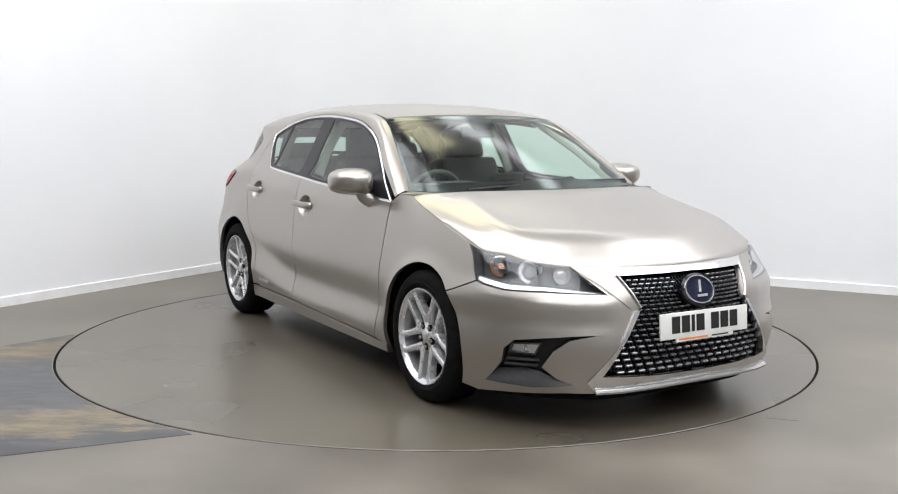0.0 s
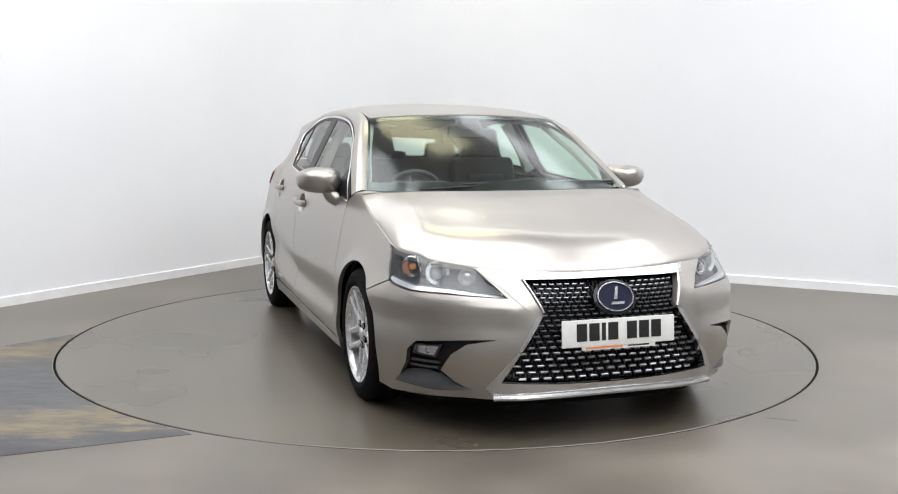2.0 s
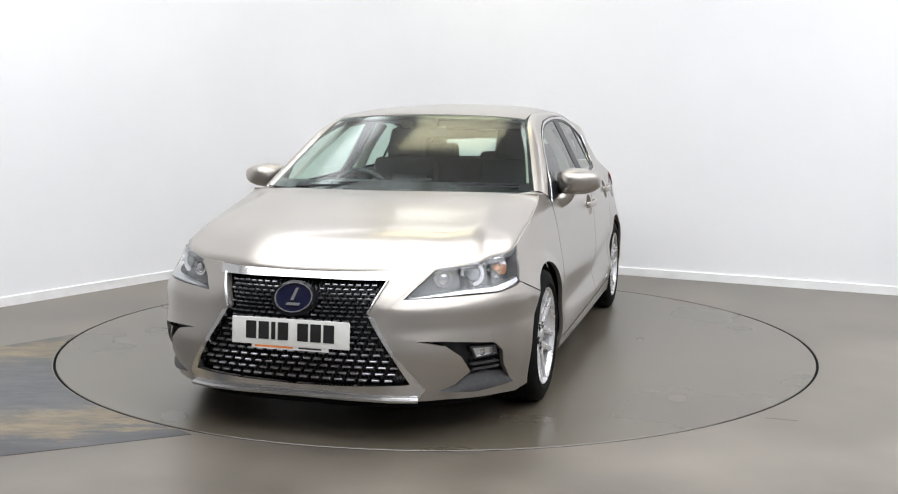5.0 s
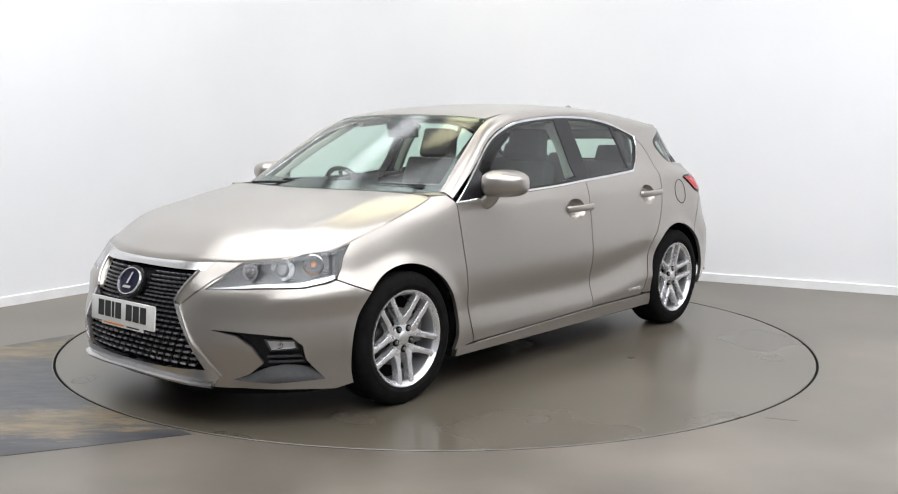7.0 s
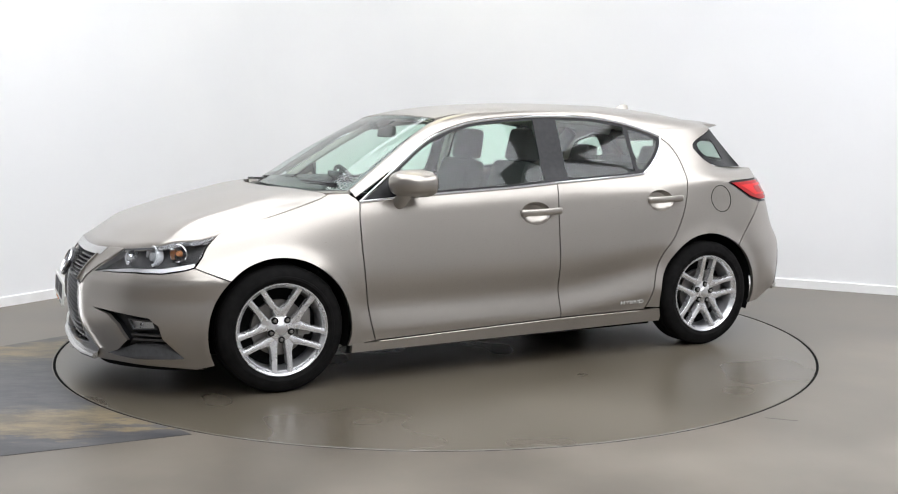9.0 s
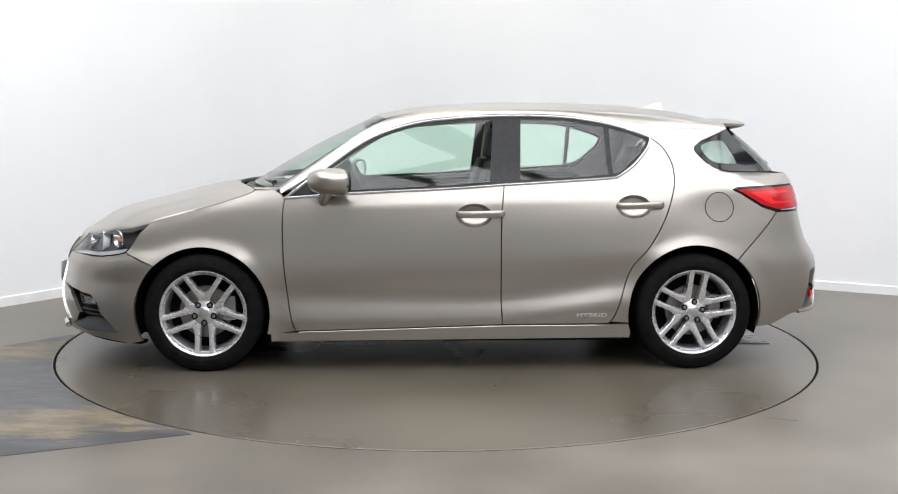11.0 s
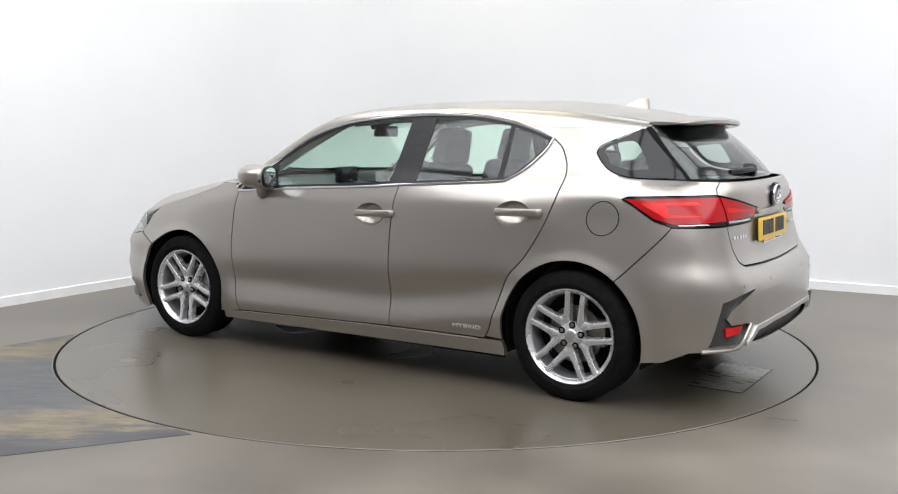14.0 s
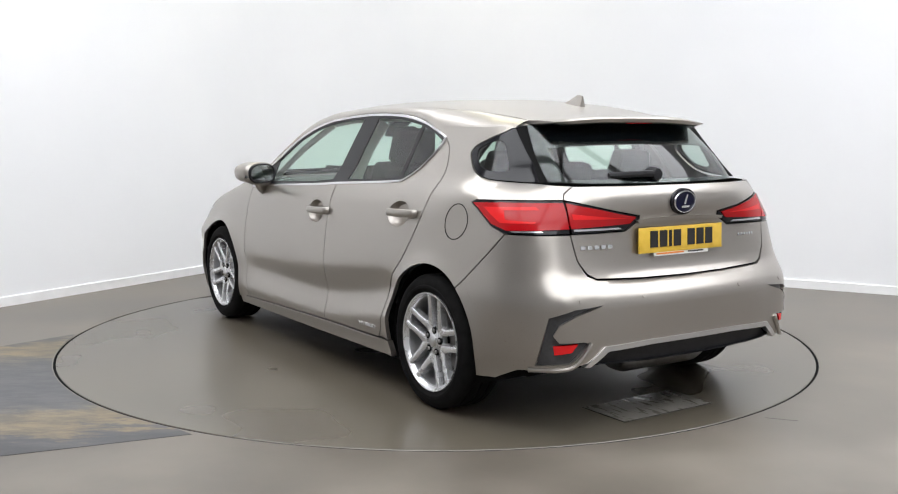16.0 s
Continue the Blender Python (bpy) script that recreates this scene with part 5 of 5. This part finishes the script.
def mirror(side):
    m = empty("door_mirror", parent=car)
    bm = bmesh.new()
    bmesh.ops.create_uvsphere(bm, u_segments=32, v_segments=20, radius=1)
    for v in bm.verts:
        # boxy with rounded edges; the front bulges forward, the back is cut flat, the outer end tapers
        x, y, z = (math.copysign(abs(c) ** 0.64, c) for c in v.co)
        k = 1.0 - 0.22 * max(0, y) - 0.12 * max(0, -z)
        v.co = (0.158 * x * k if x > 0 else 0.034 * x, 0.117 * y, 0.070 * z * (k if x > 0 else 1 - 0.12 * max(0, y)) + 0.012 * max(0, -y) * min(0, z))
    seat = pose(0.588, 0.903, 1.005, 0, 0, 20)
    bmesh.ops.transform(bm, matrix=seat, verts=bm.verts)
    vf = ([tuple(v.co) for v in bm.verts], [tuple(v.index for v in f.verts) for f in bm.faces])
    bm.verts.index_update()
    vf = ([tuple(v.co) for v in bm.verts], [tuple(v.index for v in f.verts) for f in bm.faces])
    bm.free()
    g = (lambda q: q) if side > 0 else mirrored
    part("mirror_shell", g(vf), PAINT, m, "body-coloured mirror shell")
    st = tube(one(spline([(.675, .800, .900), (.672, .828, .908), (.660, .856, .930), (.650, .872, .965)], 4)), 0.036, 14, 0.8)
    part("mirror_stem", g(st), PAINT, m)
    def disc_at(x, ky, kz):
        return [tuple(seat @ Vector((x, ky * math.copysign(abs(math.cos(a)) ** 0.8, math.cos(a)) - 0.004, kz * math.copysign(abs(math.sin(a)) ** 0.8, math.sin(a)) + 0.001))) for a in np.linspace(0, 2 * math.pi, 36, endpoint=False)]
    ring = disc_at(-0.026, 0.104, 0.062) + disc_at(-0.040, 0.101, 0.059) + disc_at(-0.040, 0.093, 0.052) + disc_at(-0.034, 0.091, 0.050)
    part("mirror_surround", g((ring, [(k * 36 + i, k * 36 + (i + 1) % 36, k * 36 + 36 + (i + 1) % 36, k * 36 + 36 + i) for k in range(3) for i in range(36)])), BLACK, m)
    part("mirror_glass", g((disc_at(-0.0355, 0.0925, 0.0515), [tuple(range(36))])), MIRROR, m, smooth=False)
    on = lambda pts: [tuple(seat @ Vector(p)) for p in one(spline(pts, 4))]
    part("mirror_indicator", g(tube(on([(.085, -.02, -.040), (.055, .060, -.034), (.012, .098, -.024), (-.022, .108, -.014)]), 0.011, 8, 0.9)), TRIM, m, "dark strip with clear indicator")
    part("indicator_strip", g(tube(on([(.066, .058, -.026), (.030, .094, -.018), (-.010, .109, -.010)]), 0.005, 8)), CHROME, m)


def wipers():
    for a, b, c in (((1.100, -.50, .978), (1.070, -.12, .994), (1.035, .22, 1.014)), ((1.095, .05, .982), (1.030, .42, .988), (.955, .66, .988))):
        w = part("front_wiper", tube(one(spline([a, b, c], 6)), 0.007, 6), BLACK, car, "black windscreen wiper")
        part("wiper_blade", tube(one(spline([np.array(b) * 0.6 + np.array(a) * 0.4 + (-.01, 0, .012), np.array(b) + (-.012, 0, .012), np.array(c) + (-.012, 0, .010)], 4)), 0.006, 6), GLOSS, w)
    for side in (1, -1):
        a, b = at(girth("x", 1.03, .960), .960), at(girth("x", .92, .955), .955)
        v = [(a.x + .01, a.y * side, a.z), (b.x, b.y * side, b.z), (.900, .728 * side, .966), (.965, .700 * side, .966), (1.055, .680 * side, .963)]
        v += [(x, y * 0.99, z - 0.03) for x, y, z in v]
        part("wing_corner", (v, [(0, 1, 2, 3, 4)] + [(i, (i + 1) % 5, 5 + (i + 1) % 5, 5 + i) for i in range(5)]), PAINT, car, smooth=False)
    cowl = both([(1.185, 0, .958), (1.155, .30, .956), (1.05, .60, .950), (.96, .69, .945)])
    low = [(x - 0.10, y, z - 0.015) for x, y, z in cowl]
    n = len(cowl)
    part("cowl_panel", (cowl + low, [(i, i + 1, n + i + 1, n + i) for i in range(n - 1)]), BLACK, car)


def cushion(w, d, h, taper=0.9, seg=3):
    bm = bmesh.new()
    bmesh.ops.create_cube(bm, size=1)
    for v in bm.verts:
        k = taper if v.co.z > 0 else 1.0
        v.co = (v.co.x * d, v.co.y * w * k, v.co.z * h)
    bmesh.ops.bevel(bm, geom=bm.edges[:], offset=min(w, d, h) * 0.32, segments=seg, affect="EDGES", profile=0.6)
    return bm


def interior():
    cab = car
    for y in (0.36, -0.36):
        part("seat_cushion", cushion(0.50, 0.50, 0.16), FABRIC, cab).matrix_basis = pose(0.12, y, 0.50, 0, -6, 0)
        part("seat_back", cushion(0.50, 0.13, 0.60, 0.82), FABRIC, cab).matrix_basis = pose(-0.20, y, 0.80, 0, -18, 0)
        part("head_restraint", cushion(0.27, 0.10, 0.19, 0.85), FABRIC, cab).matrix_basis = pose(-0.325, y, 1.185, 0, -12, 0)
    part("rear_bench", cushion(1.25, 0.48, 0.18, 0.95), FABRIC, cab).matrix_basis = pose(-0.80, 0, 0.50, 0, -6, 0)
    part("rear_bench_back", cushion(1.25, 0.14, 0.60, 0.90), FABRIC, cab).matrix_basis = pose(-1.12, 0, 0.78, 0, -22, 0)
    for y in (0.40, 0.0, -0.40):
        part("head_restraint", cushion(0.25, 0.09, 0.14 if y else 0.09, 0.85), FABRIC, cab).matrix_basis = pose(-1.25, y, 1.105 if y else 1.07, 0, -12, 0)
    # dashboard
    o = [(1.04, .940), (.95, .955), (.78, .950), (.66, .915), (.63, .86), (.68, .70), (.72, .45), (1.04, .45)]
    v = [(x, y * (0.88 if x > 1 else 1), z) for y in (-0.72, 0.72) for x, z in o]
    k = len(o)
    part("dashboard", (v, [tuple(range(k)), tuple(range(k, 2 * k))[::-1]] + [(i, (i + 1) % k, k + (i + 1) % k, k + i) for i in range(k)]), DASH, cab)
    part("display_screen", box((0.03, 0.20, 0.10), (0.72, 0.0, 0.985), 0.006), GLOSS, cab)
    hood = part("instrument_hood", cushion(0.34, 0.20, 0.07), DASH, cab)
    hood.matrix_basis = pose(0.70, -0.36, 0.960)
    st = part("steering_wheel", torus(0.180, 0.014), DASH, cab)
    st.matrix_basis = pose(0.50, -0.36, 0.880, 0, -66, 0)
    part("wheel_boss", cushion(0.13, 0.11, 0.05), DASH, st)
    for a in (0, 90, 180):
        b = part("wheel_spoke", box((0.12, 0.03, 0.012), (0.10, 0, 0), 0.004), DASH, st)
        b.matrix_basis = pose(0, 0, 0, 0, 0, a - 90)
    mr = part("interior_mirror", cushion(0.23, 0.03, 0.065), DASH, cab)
    mr.matrix_basis = pose(0.40, 0, 1.262, 0, -8, 0)
    part("camera_pod", cushion(0.13, 0.12, 0.05), BLACK, cab).matrix_basis = pose(0.43, 0, 1.318, 0, 26, 0)
    part("centre_console", cushion(0.24, 0.80, 0.20, 0.9), DASH, cab).matrix_basis = pose(0.25, 0, 0.60)
    for side in (1, -1):
        # door cards and inner pillars
        q = [(.86, .90), (.4, .93), (-.28, .965), (-.9, 1.0), (-.98, .96), (-.90, .42), (.80, .38)]
        skin_part("door_card", X(q), DASH, cab, side, -0.075, step=0.06, depth=0.02)
        for a, b, wd in (((.80, .68, .975), (.30, .530, 1.300), 0.020), ((-.28, .70, 1.0), (-.30, .530, 1.310), 0.032), ((-1.12, .60, 1.04), (-1.20, .48, 1.27), 0.05)):
            pth = [(x, y * side, z) for x, y, z in one(spline([a, tuple((np.array(a) + np.array(b)) / 2 + (0, .01, .01)), b], 4))]
            part("pillar_lining", tube(pth, wd, 8, 0.6), LINING if a[0] > -1 else DASH, cab)
        rl = [(x, (y + 0.005) * side, z - 0.045) for x, y, z in RAIL_IN[3:]]
        part("roof_lining_edge", tube(rl, 0.03, 8), LINING, cab)
    part("parcel_shelf", box((0.42, 1.10, 0.02), (-1.50, 0, 0.985), 0.006), DASH, cab)


def torus(R1, r1):
    v, f = [], []
    for i in range(40):
        a = 2 * math.pi * i / 40
        for j in range(10):
            b = 2 * math.pi * j / 10
            v.append(((R1 + r1 * math.cos(b)) * math.cos(a), (R1 + r1 * math.cos(b)) * math.sin(a), r1 * math.sin(b)))
    f = [(i * 10 + j, ((i + 1) % 40) * 10 + j, ((i + 1) % 40) * 10 + (j + 1) % 10, i * 10 + (j + 1) % 10) for i in range(40) for j in range(10)]
    return v, f


def lettering():
    """The word on the rear door's foot."""
    for side in (1, -1):
        c = bpy.data.curves.new("word", "FONT")
        c.body, c.size, c.extrude, c.align_x, c.align_y = "HYBRID", 0.038, 0.0015, "CENTER", "CENTER"
        tmp = bpy.data.objects.new("word", c)
        me = bpy.data.meshes.new_from_object(tmp)
        bpy.data.objects.remove(tmp)
        me.materials.append(LETTER)
        ob = new("lettering", me)
        ob.parent = car
        s = girth("x", -.745, .300)
        fm = frame_at(s * side, .300, 0.003)
        ob.matrix_basis = fm @ Matrix.Diagonal((1.25, 0.75, 1, 1))
        tagged(ob, "bright raised hybrid lettering")


nose()
bonnet()
upper()
tail()
underbody()
for sd in (1, -1):
    wheel(1.30, sd, 270 if sd > 0 else 270)
    wheel(-1.30, sd, 97 if sd > 0 else 90)
    mirror(sd)
wipers()
interior()
lettering()


# ------------------------------------------------------------------ what moves
TURN = [(0.0, -59.46), (0.5, -60.08), (1.0, -62.19), (1.5, -65.80), (2.0, -71.30), (2.5, -77.15), (3.0, -83.25), (3.5, -89.10), (4.0, -95.25), (4.5, -101.1),
        (7.0, -131.35), (7.5, -137.1), (8.0, -143.1), (8.5, -148.8), (9.0, -154.8), (11.5, -183.85), (12.0, -189.8), (12.5, -195.5), (13.0, -201.5),
        (13.5, -207.2), (14.0, -213.25), (14.5, -218.9), (15.0, -225.05), (15.5, -230.75), (16.0, -236.85)]


def motions():
    walk(disc, [(t, pose(0, 0, 0, 0, 0, a)) for t, a in TURN])
    walk(car, [(t, pose(0, 0, 0, 0, 0, a) @ pose(-0.040, 0.046, 0)) for t, a in TURN])


motions()
